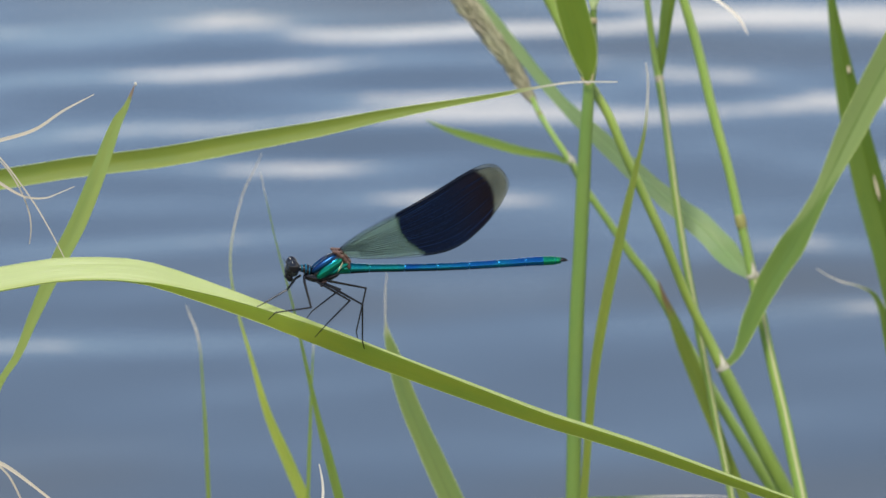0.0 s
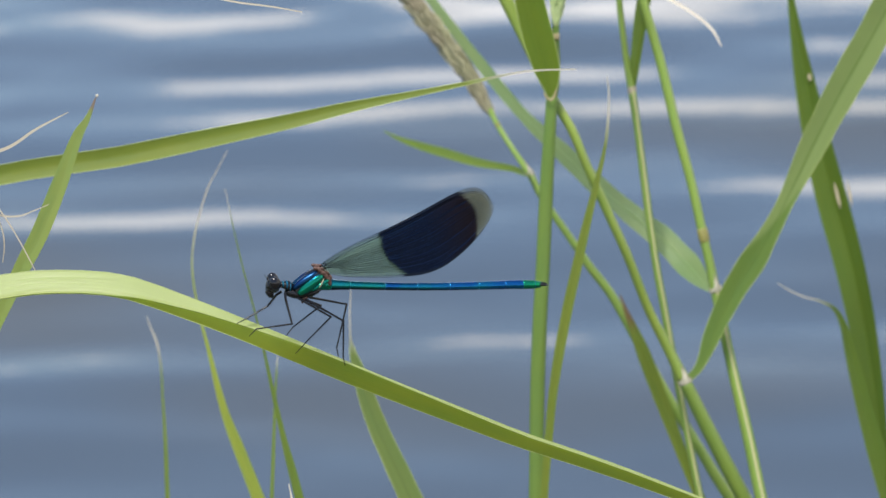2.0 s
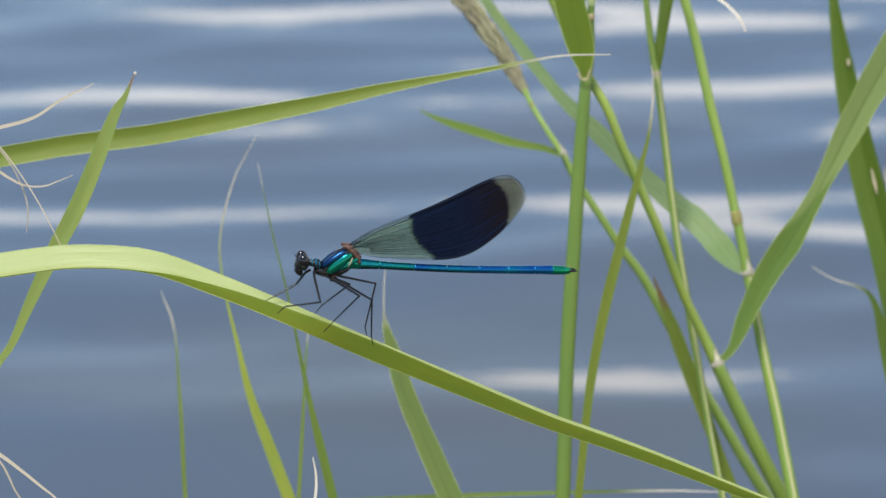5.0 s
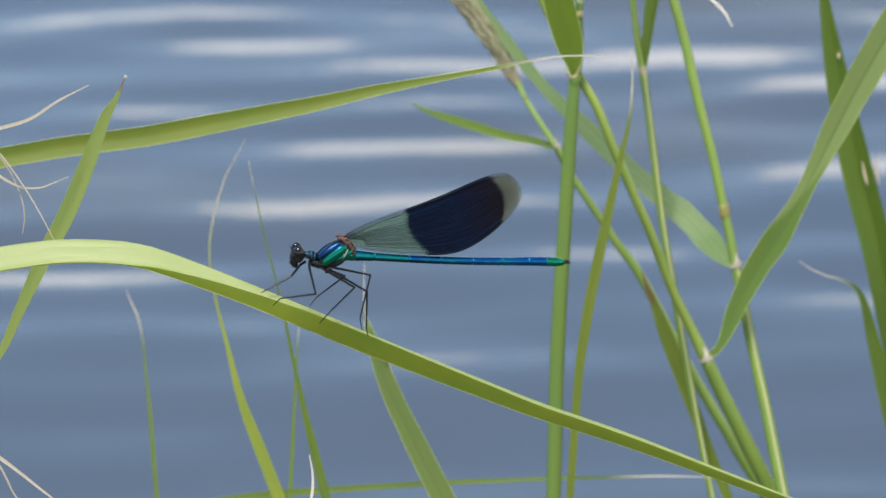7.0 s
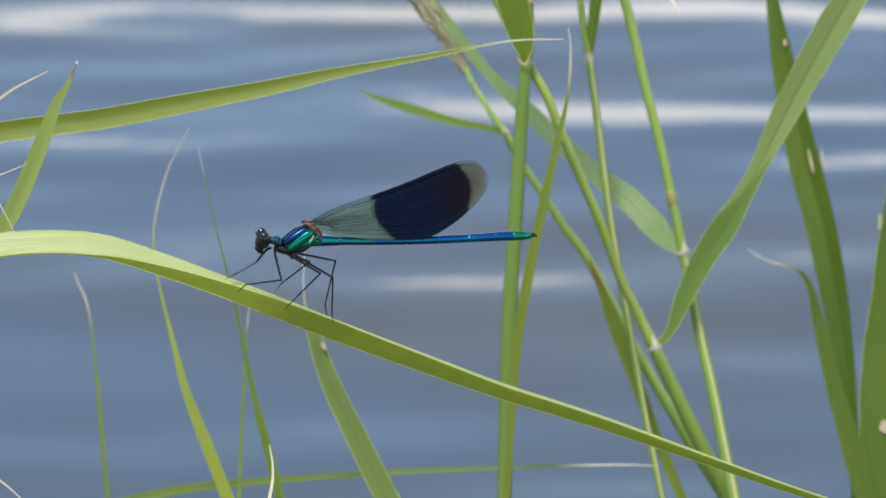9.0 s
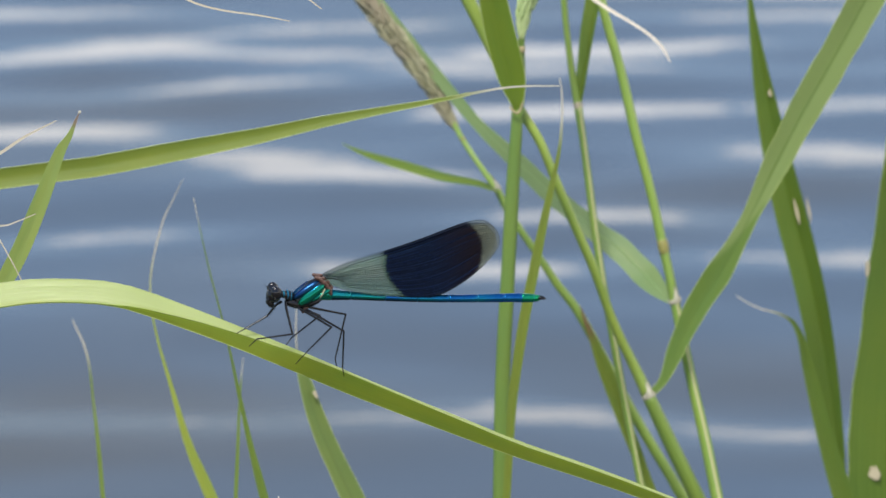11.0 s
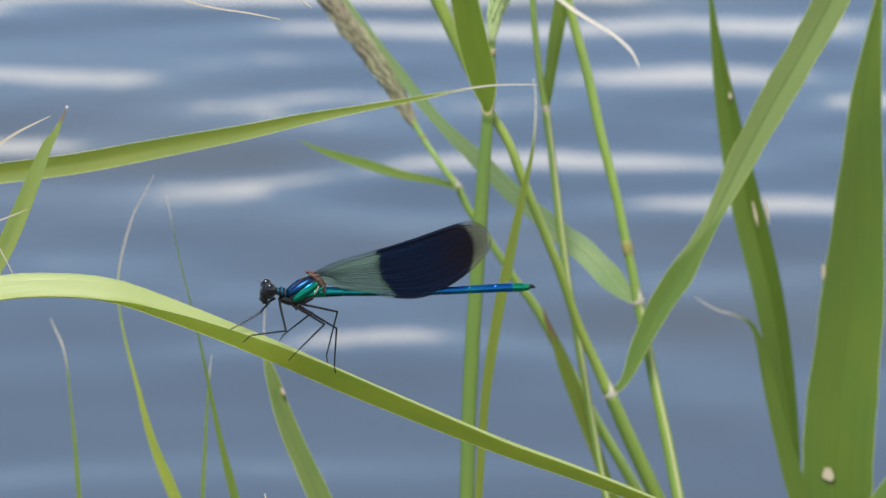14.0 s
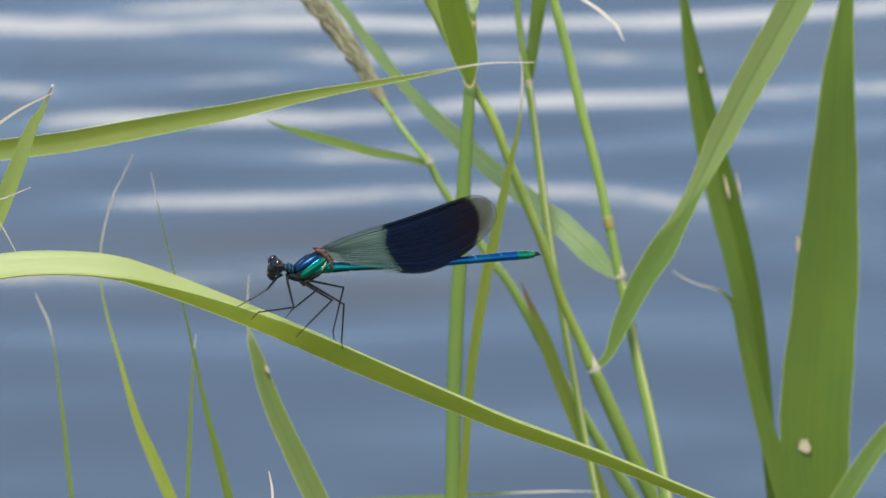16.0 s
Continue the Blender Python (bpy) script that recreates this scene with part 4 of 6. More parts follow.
# ---- low blades ----
slender = lone_blade([(-0.0552, 0.5623, 0.4383, 0.00010), (-0.0573, 0.5611, 0.4345, 0.00019), (-0.0592, 0.5601, 0.4310, 0.00026), (-0.0615, 0.5577, 0.4234, 0.00031), (-0.0621, 0.5559, 0.4174, 0.00031), (-0.0611, 0.5537, 0.4103, 0.00040), (-0.0588, 0.5510, 0.4013, 0.00075), (-0.0561, 0.5479, 0.3912, 0.00147), (-0.0524, 0.5451, 0.3820, 0.00216), (-0.0404, 0.5359, 0.3520, 0.00232), (-0.0229, 0.5226, 0.3020, 0.00246), (-0.0043, 0.5084, 0.2220, 0.00260), (0.0081, 0.4990, 0.1220, 0.00274), (0.0081, 0.4990, -0.0600, 0.00302)], LIME, "slender green grass blade with a bent white dry tip", keel=0.45, tilt=15, dry_end=0.0260)
lone_blade([(-0.0517, 0.5430, 0.4401, 0.00007), (-0.0506, 0.5414, 0.4350, 0.00015), (-0.0488, 0.5390, 0.4272, 0.00025), (-0.0472, 0.5372, 0.4213, 0.00030), (-0.0455, 0.5352, 0.4145, 0.00040), (-0.0436, 0.5325, 0.4058, 0.00066), (-0.0416, 0.5298, 0.3970, 0.00101), (-0.0395, 0.5274, 0.3890, 0.00153), (-0.0318, 0.5182, 0.3590, 0.00169), (-0.0205, 0.5049, 0.3090, 0.00180), (-0.0085, 0.4907, 0.2290, 0.00191), (-0.0006, 0.4813, 0.1290, 0.00201), (-0.0006, 0.4813, -0.0600, 0.00222)], GREEN, "thin upright green grass blade rooted in shallow water", keel=0.5, tilt=20, dry_end=0.0060)
lone_blade([(-0.0443, 0.5478, 0.4080, 0.00010), (-0.0447, 0.5467, 0.4045, 0.00027), (-0.0451, 0.5449, 0.3986, 0.00047), (-0.0454, 0.5429, 0.3920, 0.00061), (-0.0458, 0.5404, 0.3838, 0.00074), (-0.0472, 0.5312, 0.3538, 0.00074), (-0.0493, 0.5179, 0.3038, 0.00079), (-0.0516, 0.5037, 0.2238, 0.00083), (-0.0531, 0.4943, 0.1238, 0.00088), (-0.0531, 0.4943, -0.0600, 0.00097)], SPRING, "short thin green grass blade rooted in shallow water", keel=0.5, tilt=20, dry_end=0.0050)
thin_far = lone_blade([(-0.0769, 0.5688, 0.4084, 0.00013), (-0.0760, 0.5682, 0.4063, 0.00026), (-0.0747, 0.5673, 0.4035, 0.00034), (-0.0738, 0.5661, 0.3993, 0.00034), (-0.0732, 0.5642, 0.3931, 0.00043), (-0.0724, 0.5616, 0.3849, 0.00069), (-0.0718, 0.5591, 0.3764, 0.00078), (-0.0694, 0.5499, 0.3464, 0.00078), (-0.0659, 0.5366, 0.2964, 0.00082), (-0.0622, 0.5224, 0.2164, 0.00086), (-0.0598, 0.5130, 0.1164, 0.00091), (-0.0598, 0.5130, -0.0600, 0.00101)], SPRING, "very thin green grass blade with a pinkish dry tip", keel=0.5, tilt=20, dry_end=0.0120)
small = lone_blade([(-0.0343, 0.5515, 0.4178, 0.00012), (-0.0345, 0.5503, 0.4138, 0.00023), (-0.0344, 0.5489, 0.4093, 0.00033), (-0.0339, 0.5480, 0.4063, 0.00122), (-0.0327, 0.5469, 0.4028, 0.00233), (-0.0313, 0.5456, 0.3983, 0.00301), (-0.0291, 0.5439, 0.3928, 0.00348), (-0.0269, 0.5425, 0.3883, 0.00364), (-0.0246, 0.5411, 0.3836, 0.00400), (-0.0098, 0.5319, 0.3536, 0.00425), (0.0116, 0.5186, 0.3036, 0.00451), (0.0345, 0.5044, 0.2236, 0.00476), (0.0497, 0.4950, 0.1236, 0.00501), (0.0497, 0.4950, -0.0600, 0.00552)], SAGE, "grey-green grass blade with a dry thread tip and pale spot", keel=0.3, tilt=15, dry_end=0.0125, margin=True)
spots(small, (-0.0309, 0.5464, 0.4011), 0.0016, 0.0007, 25)
low_blade = lone_blade([(0.0313, 0.5580, 0.3729, 0.00011), (0.0228, 0.5580, 0.3730, 0.00032), (0.0088, 0.5579, 0.3726, 0.00054), (-0.0127, 0.5576, 0.3717, 0.00086), (-0.0235, 0.5574, 0.3711, 0.00097), (-0.0388, 0.5571, 0.3700, 0.00118), (-0.0541, 0.5567, 0.3687, 0.00151), (-0.0672, 0.5560, 0.3665, 0.00183), (-0.0782, 0.5550, 0.3632, 0.00204), (-0.0871, 0.5537, 0.3589, 0.00215), (-0.0937, 0.5511, 0.3504, 0.00215), (-0.0981, 0.5479, 0.3398, 0.00215), (-0.1105, 0.5387, 0.3098, 0.00215), (-0.1286, 0.5254, 0.2598, 0.00228), (-0.1478, 0.5112, 0.1798, 0.00241), (-0.1606, 0.5018, 0.0798, 0.00254), (-0.1606, 0.5018, -0.0600, 0.00280)], GREEN, "low arching green blade lying over the water", keel=0.5, tilt=30, dry_end=0.0200)
lone_blade([(-0.0307, 0.4658, 0.4135, 0.00018), (-0.0302, 0.4650, 0.4107, 0.00036), (-0.0302, 0.4642, 0.4081, 0.00045), (-0.0308, 0.4631, 0.4047, 0.00054), (-0.0314, 0.4618, 0.4003, 0.00063), (-0.0318, 0.4602, 0.3951, 0.00063), (-0.0336, 0.4510, 0.3651, 0.00063), (-0.0363, 0.4377, 0.3151, 0.00067), (-0.0392, 0.4235, 0.2351, 0.00070), (-0.0411, 0.4141, 0.1351, 0.00074), (-0.0411, 0.4141, -0.0600, 0.00082)], BLEACHED, "short dry white grass spike standing in shallow water", keel=0.4, tilt=10)

# ---- near blades ----
left = lone_blade([(-0.0653, 0.5056, 0.4665, 0.00019), (-0.0668, 0.5045, 0.4631, 0.00094), (-0.0685, 0.5037, 0.4604, 0.00178), (-0.0715, 0.5015, 0.4531, 0.00262), (-0.0751, 0.4990, 0.4449, 0.00290), (-0.0786, 0.4970, 0.4386, 0.00272), (-0.0832, 0.4942, 0.4294, 0.00187), (-0.0862, 0.4923, 0.4230, 0.00131), (-0.0892, 0.4910, 0.4187, 0.00112), (-0.0933, 0.4881, 0.4093, 0.00112), (-0.0954, 0.4852, 0.3999, 0.00122), (-0.1022, 0.4760, 0.3699, 0.00122), (-0.1120, 0.4627, 0.3199, 0.00129), (-0.1225, 0.4485, 0.2399, 0.00136), (-0.1294, 0.4391, 0.1399, 0.00144), (-0.1294, 0.4391, -0.0600, 0.00158)], TAWNY, "pointed green grass blade narrowing to a twisted base", keel=0.25, tilt=14, twist=30, dry_end=0.0028)
part("tip_bead", ball_mesh(Vector((-0.0651, 0.5056, 0.4668)), Vector((0.00024, 0.00024, 0.00030)), 10), BLEACHED, left, "tiny whitish bead at the tip")
long_blade = lone_blade([(0.0143, 0.5234, 0.4649, 0.00019), (0.0067, 0.5233, 0.4647, 0.00031), (0.0008, 0.5230, 0.4638, 0.00041), (-0.0060, 0.5226, 0.4624, 0.00068), (-0.0158, 0.5220, 0.4606, 0.00116), (-0.0256, 0.5215, 0.4587, 0.00189), (-0.0354, 0.5208, 0.4565, 0.00252), (-0.0453, 0.5202, 0.4546, 0.00300), (-0.0552, 0.5196, 0.4527, 0.00339), (-0.0652, 0.5191, 0.4508, 0.00348), (-0.0751, 0.5187, 0.4495, 0.00348), (-0.0851, 0.5182, 0.4480, 0.00348), (-0.1203, 0.5161, 0.4412, 0.00348), (-0.1457, 0.5133, 0.4320, 0.00290), (-0.1620, 0.5092, 0.4185, 0.00213), (-0.1762, 0.5015, 0.3934, 0.00174), (-0.1932, 0.4923, 0.3634, 0.00174), (-0.2179, 0.4790, 0.3134, 0.00185), (-0.2442, 0.4648, 0.2334, 0.00195), (-0.2616, 0.4554, 0.1334, 0.00206), (-0.2616, 0.4554, -0.0600, 0.00227)], OLIVE, "long arching yellow-green blade with a dry white tip", rib=False, margin=True, keel=0.03, tilt=6, cup=0.26, dry_end=0.0190)
perch = lone_blade([(0.0735, 0.4871, 0.3893, 0.00019), (0.0574, 0.4821, 0.3963, 0.00112), (0.0388, 0.4766, 0.4057, 0.00165), (0.0251, 0.4725, 0.4128, 0.00209), (0.0161, 0.4697, 0.4172, 0.00234), (0.0073, 0.4668, 0.4214, 0.00250), (-0.0014, 0.4640, 0.4260, 0.00266), (-0.0100, 0.4612, 0.4306, 0.00273), (-0.0185, 0.4585, 0.4352, 0.00279), (-0.0269, 0.4557, 0.4400, 0.00277), (-0.0358, 0.4567, 0.4433, 0.00285), (-0.0447, 0.4577, 0.4463, 0.00311), (-0.0536, 0.4584, 0.4488, 0.00329), (-0.0625, 0.4586, 0.4494, 0.00337), (-0.0714, 0.4584, 0.4488, 0.00355), (-0.0858, 0.4575, 0.4457, 0.00363), (-0.1011, 0.4548, 0.4369, 0.00346), (-0.1146, 0.4504, 0.4227, 0.00294), (-0.1244, 0.4447, 0.4038, 0.00242), (-0.1289, 0.4394, 0.3867, 0.00208), (-0.1366, 0.4303, 0.3567, 0.00208), (-0.1479, 0.4169, 0.3067, 0.00220), (-0.1599, 0.4028, 0.2267, 0.00233), (-0.1678, 0.3933, 0.1267, 0.00245), (-0.1678, 0.3933, -0.0600, 0.00270)], PERCH_LEAF, "arching yellow-green blade that a damselfly sits on", keel=0.04, tilt=30, twist=24, rings=110, thick=0.0003, fold=(0.76, 1.3, 0.206, 0.062), rib=False, margin=True)

dry, _ = stalk("dry straw-coloured dead grass stalk with curled strands", [(-0.0842, 0.4846, 0.5227, 0.00026), (-0.0864, 0.4815, 0.5126, 0.00061), (-0.0878, 0.4776, 0.4998, 0.00087), (-0.0882, 0.4724, 0.4828, 0.00105), (-0.0879, 0.4685, 0.4700, 0.00122), (-0.0872, 0.4632, 0.4529, 0.00131), (-0.0867, 0.4580, 0.4358, 0.00139), (-0.0857, 0.4534, 0.4209, 0.00139), (-0.0852, 0.4502, 0.4102, 0.00148), (-0.0839, 0.4410, 0.3802, 0.00148), (-0.0819, 0.4277, 0.3302, 0.00157), (-0.0798, 0.4135, 0.2502, 0.00166), (-0.0784, 0.4041, 0.1502, 0.00175), (-0.0784, 0.4041, -0.0600, 0.00193)], STRAW)
for ctrl in (
    [(-0.0874, 0.4670, 0.4722, 0.00046), (-0.0835, 0.4664, 0.4701, 0.00029), (-0.0780, 0.4649, 0.4653, 0.00022), (-0.0735, 0.4632, 0.4595, 0.00021), (-0.0707, 0.4618, 0.4551, 0.00019), (-0.0682, 0.4604, 0.4505, 0.00012)],
    [(-0.0880, 0.4687, 0.4708, 0.00039), (-0.0840, 0.4681, 0.4687, 0.00026), (-0.0785, 0.4667, 0.4642, 0.00021), (-0.0758, 0.4655, 0.4605, 0.00021), (-0.0743, 0.4644, 0.4568, 0.00021), (-0.0740, 0.4636, 0.4543, 0.00019), (-0.0743, 0.4629, 0.4520, 0.00010)],
    [(-0.0876, 0.4670, 0.4685, 0.00052), (-0.0837, 0.4659, 0.4650, 0.00052), (-0.0783, 0.4648, 0.4613, 0.00046), (-0.0746, 0.4642, 0.4594, 0.00032), (-0.0714, 0.4641, 0.4592, 0.00026), (-0.0692, 0.4643, 0.4599, 0.00019), (-0.0666, 0.4646, 0.4609, 0.00010)],
    [(-0.0873, 0.4650, 0.4654, 0.00059), (-0.0835, 0.4655, 0.4673, 0.00059), (-0.0780, 0.4659, 0.4683, 0.00059), (-0.0726, 0.4663, 0.4698, 0.00052), (-0.0681, 0.4671, 0.4725, 0.00039), (-0.0631, 0.4679, 0.4749, 0.00013)],
    [(-0.0873, 0.4814, 0.5090, 0.00039), (-0.0789, 0.4809, 0.5072, 0.00039), (-0.0680, 0.4798, 0.5037, 0.00039), (-0.0525, 0.4925, 0.4940, 0.00034), (-0.0484, 0.4915, 0.4906, 0.00034), (-0.0443, 0.4908, 0.4882, 0.00034), (-0.0398, 0.4904, 0.4869, 0.00030), (-0.0335, 0.4901, 0.4860, 0.00027), (-0.0286, 0.4898, 0.4851, 0.00014)],
    [(-0.0870, 0.4822, 0.5115, 0.00039), (-0.0762, 0.4819, 0.5106, 0.00039), (-0.0625, 0.4806, 0.5062, 0.00039), (-0.0474, 0.4955, 0.4934, 0.00034), (-0.0415, 0.4944, 0.4899, 0.00034), (-0.0365, 0.4941, 0.4888, 0.00034), (-0.0311, 0.4941, 0.4890, 0.00031), (-0.0266, 0.4939, 0.4881, 0.00027), (-0.0237, 0.4933, 0.4862, 0.00014)],
    [(-0.0859, 0.4544, 0.4239, 0.00065), (-0.0830, 0.4534, 0.4206, 0.00065), (-0.0784, 0.4527, 0.4183, 0.00059), (-0.0747, 0.4519, 0.4158, 0.00046), (-0.0720, 0.4513, 0.4138, 0.00039), (-0.0695, 0.4507, 0.4120, 0.00026), (-0.0665, 0.4499, 0.4092, 0.00013)],
    [(-0.0854, 0.4524, 0.4242, 0.00046), (-0.0815, 0.4515, 0.4212, 0.00039), (-0.0779, 0.4505, 0.4180, 0.00032), (-0.0765, 0.4498, 0.4158, 0.00032), (-0.0753, 0.4491, 0.4135, 0.00026), (-0.0724, 0.4480, 0.4099, 0.00013)],
):
    part("dry_strand", blade_mesh(ctrl, keel=0.5, tilt=15, rings=40, thick=0.0002), STRAW, dry)

# ---- the damselfly (millimetres along its body, x towards the tail, z up) ----
MM = 0.001
ORIGIN, AXIS = Vector((-0.02358, 0.45873, 0.44979)), Vector((0.9455, 0.3113, -0.0952))
UP = (Vector((0, 0, 1)) - AXIS * AXIS.z).normalized()
REST = Matrix((AXIS, UP.cross(AXIS), UP)).transposed().to_4x4()
REST.translation = ORIGIN
ABDOMEN_JOINT = Vector((1.97, 0.0, -0.40)) * MM
WING_JOINT = Vector((0.82, 0.0, 2.0)) * MM
WING_LEN = 28.6 * MM


def scaled(rows):
    return [tuple(v * MM for v in r) for r in rows]


def wing_mesh(length, chord):
    """Membrane with shallow pleats between the veins; x along the wing, z towards its leading edge."""
    nu, nv = 60, 14
    U = np.sin(np.linspace(0, 1, nu) * math.pi / 2) ** 1.0
    lead_k = [(0, 0.2), (.06, .75), (.15, 1.25), (.3, 1.6), (.42, 1.75), (.6, 2.25), (.78, 2.95), (.86, 3.1), (.92, 2.95), (.96, 2.45), (.985, 1.6), (.996, 0.8), (1, -0.2)]
    trail_k = [(0, -0.3), (.03, -0.9), (.1, -2.2), (.215, -3.7), (.33, -5.0), (.445, -6.1), (.545, -6.75), (.65, -6.7), (.765, -5.75), (.86, -4.5), (.93, -3.2), (.97, -2.2), (.99, -1.4), (1, -0.5)]

    def smooth_edge(knots):
        rows = spline([(u * 20, 0, z, 0) for u, z in knots], 240)[0]
        return np.interp(U * 20, np.maximum.accumulate(rows[:, 0]), rows[:, 2])

    lead, trail = smooth_edge(lead_k), smooth_edge(trail_k)
    bm = bmesh.new()
    uvl = bm.loops.layers.uv.new("UVMap")
    grid = []
    for i, u in enumerate(U):
        row = []
        for j in range(nv):
            v = j / (nv - 1)
            z = trail[i] * chord + (lead[i] - trail[i]) * chord * v
            row.append(bm.verts.new((u * length, 0.00006 * math.sin(v * 40.0) * min(1, 5 * u), z * MM)))
        grid.append(row)
    for i in range(nu - 1):
        for j in range(nv - 1):
            f = bm.faces.new((grid[i][j], grid[i + 1][j], grid[i + 1][j + 1], grid[i][j + 1]))
            for loop, (a, b) in zip(f.loops, ((i, j), (i + 1, j), (i + 1, j + 1), (i, j + 1))):
                loop[uvl].uv = (U[a], b / (nv - 1))
    veins = []
    for v0, v1, ua, ub in [(1.0, 1.0, 0, 1), (0.0, 0.0, 0.01, 1), (.93, .95, 0, .97), (.80, .86, 0, .96), (.74, .78, .02, .95), (.68, .70, .03, .96), (.64, .62, .04, .96), (.6, .54, .05, .96), (.55, .46, .06, .96), (.5, .38, .07, .95), (.44, .30, .09, .94), (.38, .22, .1, .92), (.3, .14, .1, .88), (.24, .08, .1, .8), (.16, .03, .1, .62)]:
        pts = []
        for s in np.linspace(0, 1, 34):
            u = ua + (ub - ua) * math.sin(s * math.pi / 2)
            v = v0 + (v1 - v0) * s ** 1.5
            z = np.interp(u, U, trail) * chord * (1 - v) + np.interp(u, U, lead) * chord * v
            pts.append((u * length, -0.00001, z * MM, (0.000075 if v0 == 1.0 else 0.000032 if v0 > 0.65 else 0.000045) * (1.15 - 0.5 * s) * (0.5 + 0.5 * min(1.0, (u / 0.45) ** 2))))
        veins.append(tube_mesh(pts, 40, 5))
    return bm, veins


def build_damselfly():
    fly = empty("damselfly")
    fly.matrix_world = REST
    tagged(fly, "metallic blue-green damselfly with dark wing bands, perched on a blade", "damselfly")
    # head with two large eyes
    part("head", blob_mesh(scaled([(-7.6, -0.8, 0.2, 0.3), (-7.35, -0.75, 0.7, 0.9), (-6.9, -0.6, 1.15, 1.3), (-6.3, -0.4, 1.3, 1.4), (-5.75, -0.3, 1.05, 1.2), (-5.35, -0.3, 0.45, 0.5)])), BLACK, fly, "black metallic head")
    for sd in (-1, 1):
        part("eye", ball_mesh(Vector((-6.35, sd * 1.15, 0.12)) * MM, Vector((0.92, 0.75, 1.12)) * MM, 20, -14), EYE, fly, "glossy black round eye")
        part("antenna", tube_mesh(scaled([(-7.2, sd * 0.45, 0.3, 0.14), (-7.55, sd * 0.6, 0.7, 0.08), (-7.8, sd * 0.75, 1.15, 0.04)]), 8, 6), BLACK, fly)
        part("lip", ball_mesh(Vector((-7.25, sd * 0.35, -1.1)) * MM, Vector((0.35, 0.4, 0.4)) * MM, 10), BLACK, fly)
    part("jaws", blob_mesh(scaled([(-7.2, -0.9, 0.3, 0.5), (-7.15, -1.5, 0.55, 0.7), (-6.7, -2.1, 0.5, 0.6), (-6.3, -2.5, 0.15, 0.2)])), BLACK, fly)
    neck = part("neck", blob_mesh(scaled([(-5.7, -0.4, 0.4, 0.4), (-5.2, -0.4, 0.5, 0.55), (-4.7, -0.45, 0.6, 0.7), (-4.2, -0.55, 0.8, 0.9), (-3.8, -0.75, 0.75, 0.85), (-3.3, -0.9, 0.5, 0.6)])), BLACK, fly)
    for x, z, r in ((-4.95, -0.4, 0.56), (-4.35, -0.5, 0.76), (-3.85, -0.7, 0.78)):
        part("collar", blob_mesh(scaled([(x - 0.17, z, r * 0.85, r * 0.95), (x - 0.08, z, r * 1.08, r * 1.15), (x + 0.08, z, r * 1.08, r * 1.15), (x + 0.17, z, r * 0.85, r * 0.95)])), RING, neck, "dark turquoise collar ring")
    # thorax: a slanting dark barrel plated in green and blue
    slant = math.atan2(0.6, 0.8)

    def on_thorax(along, across):
        return along * 0.8 - across * 0.6, along * 0.6 + across * 0.8

    rows = []
    for along, h, wd in ((-3.9, 0.45, 0.45), (-3.6, 0.85, 0.8), (-2.9, 1.25, 1.1), (-2.0, 1.5, 1.35), (-0.9, 1.62, 1.5), (0.3, 1.6, 1.48), (1.2, 1.35, 1.3), (1.9, 0.95, 1.0), (2.3, 0.4, 0.5)):
        rows.append((*on_thorax(along, 0.30 + 0.06 * along if along < 0 else 0.36), h, wd))
    tho = part("thorax", blob_mesh(scaled(rows), 20), BLACK, fly, "dark thorax plated in metallic green and blue")
    part("underside", blob_mesh(scaled([(-4.6, -1.5, 0.3, 0.4), (-4.0, -1.6, 0.7, 0.8), (-3.0, -1.85, 0.8, 1.0), (-1.8, -1.9, 0.8, 1.1), (-0.6, -1.7, 0.75, 1.1), (0.4, -1.35, 0.55, 0.9), (1.2, -0.9, 0.3, 0.5)])), BLACK, tho, "black underside of the thorax")
    tilt = -math.degrees(slant)

    def plate(nm, along, across, side, half, mat, label, turn=0.0):
        x, z = on_thorax(along, across)
        part(nm, ball_mesh(Vector((x, side, z)) * MM, Vector(half) * MM, 18, tilt + turn), mat, tho, label)

    for sd in (-1, 1):
        plate("dorsal_plate", -0.95, 1.28, sd * 0.62, (2.45, 0.74, 0.66), DORSAL, "dark metallic blue back plate", 2)
        plate("side_plate", -0.75, 0.30, sd * 1.02, (2.5, 0.68, 0.86), TEAL, "metallic emerald green side plate", -2)
        plate("side_plate", -0.35, 0.92, sd * 0.98, (1.75, 0.50, 0.20), BLUE, "narrow metallic blue plate", 0)
        plate("side_plate", 0.35, -0.62, sd * 0.98, (1.75, 0.58, 0.46), TEAL, "metallic emerald green side plate", 6)
        plate("lower_plate", -2.4, -0.85, sd * 0.55, (1.3, 0.45, 0.5), BROWN, "dark brown lower plate", -30)
        x0, z0 = on_thorax(0.0, -0.78)
        x1, z1 = on_thorax(1.5, -0.02)
        pts = [(x0 + (x1 - x0) * k, sd * (1.55 - 0.5 * (k - 0.4) ** 2), z0 + (z1 - z0) * k, 0.08 + 0.22 * math.sin(math.pi * k)) for k in np.linspace(0, 1, 7)]
        part("seam", tube_mesh(scaled(pts), 14, 6), CREAM, tho, "thin cream seam")
        for hx, hz, r, lean in ((0.05, 2.35, 0.40, 20), (0.62, 2.05, 0.50, 55), (1.15, 1.62, 0.55, 35), (1.62, 1.12, 0.52, 60), (2.0, 0.62, 0.50, 48), (2.25, 0.05, 0.42, 75), (1.02, 2.28, 0.34, 30), (1.75, 1.72, 0.36, 50), (2.35, 0.95, 0.34, 65)):
            part("wing_hinge", ball_mesh(Vector((hx, sd * 0.78, hz)) * MM, Vector((r * 1.35, r * 0.7, r * 0.75)) * MM, 12, lean), BROWN, tho, "brown wing hinge")
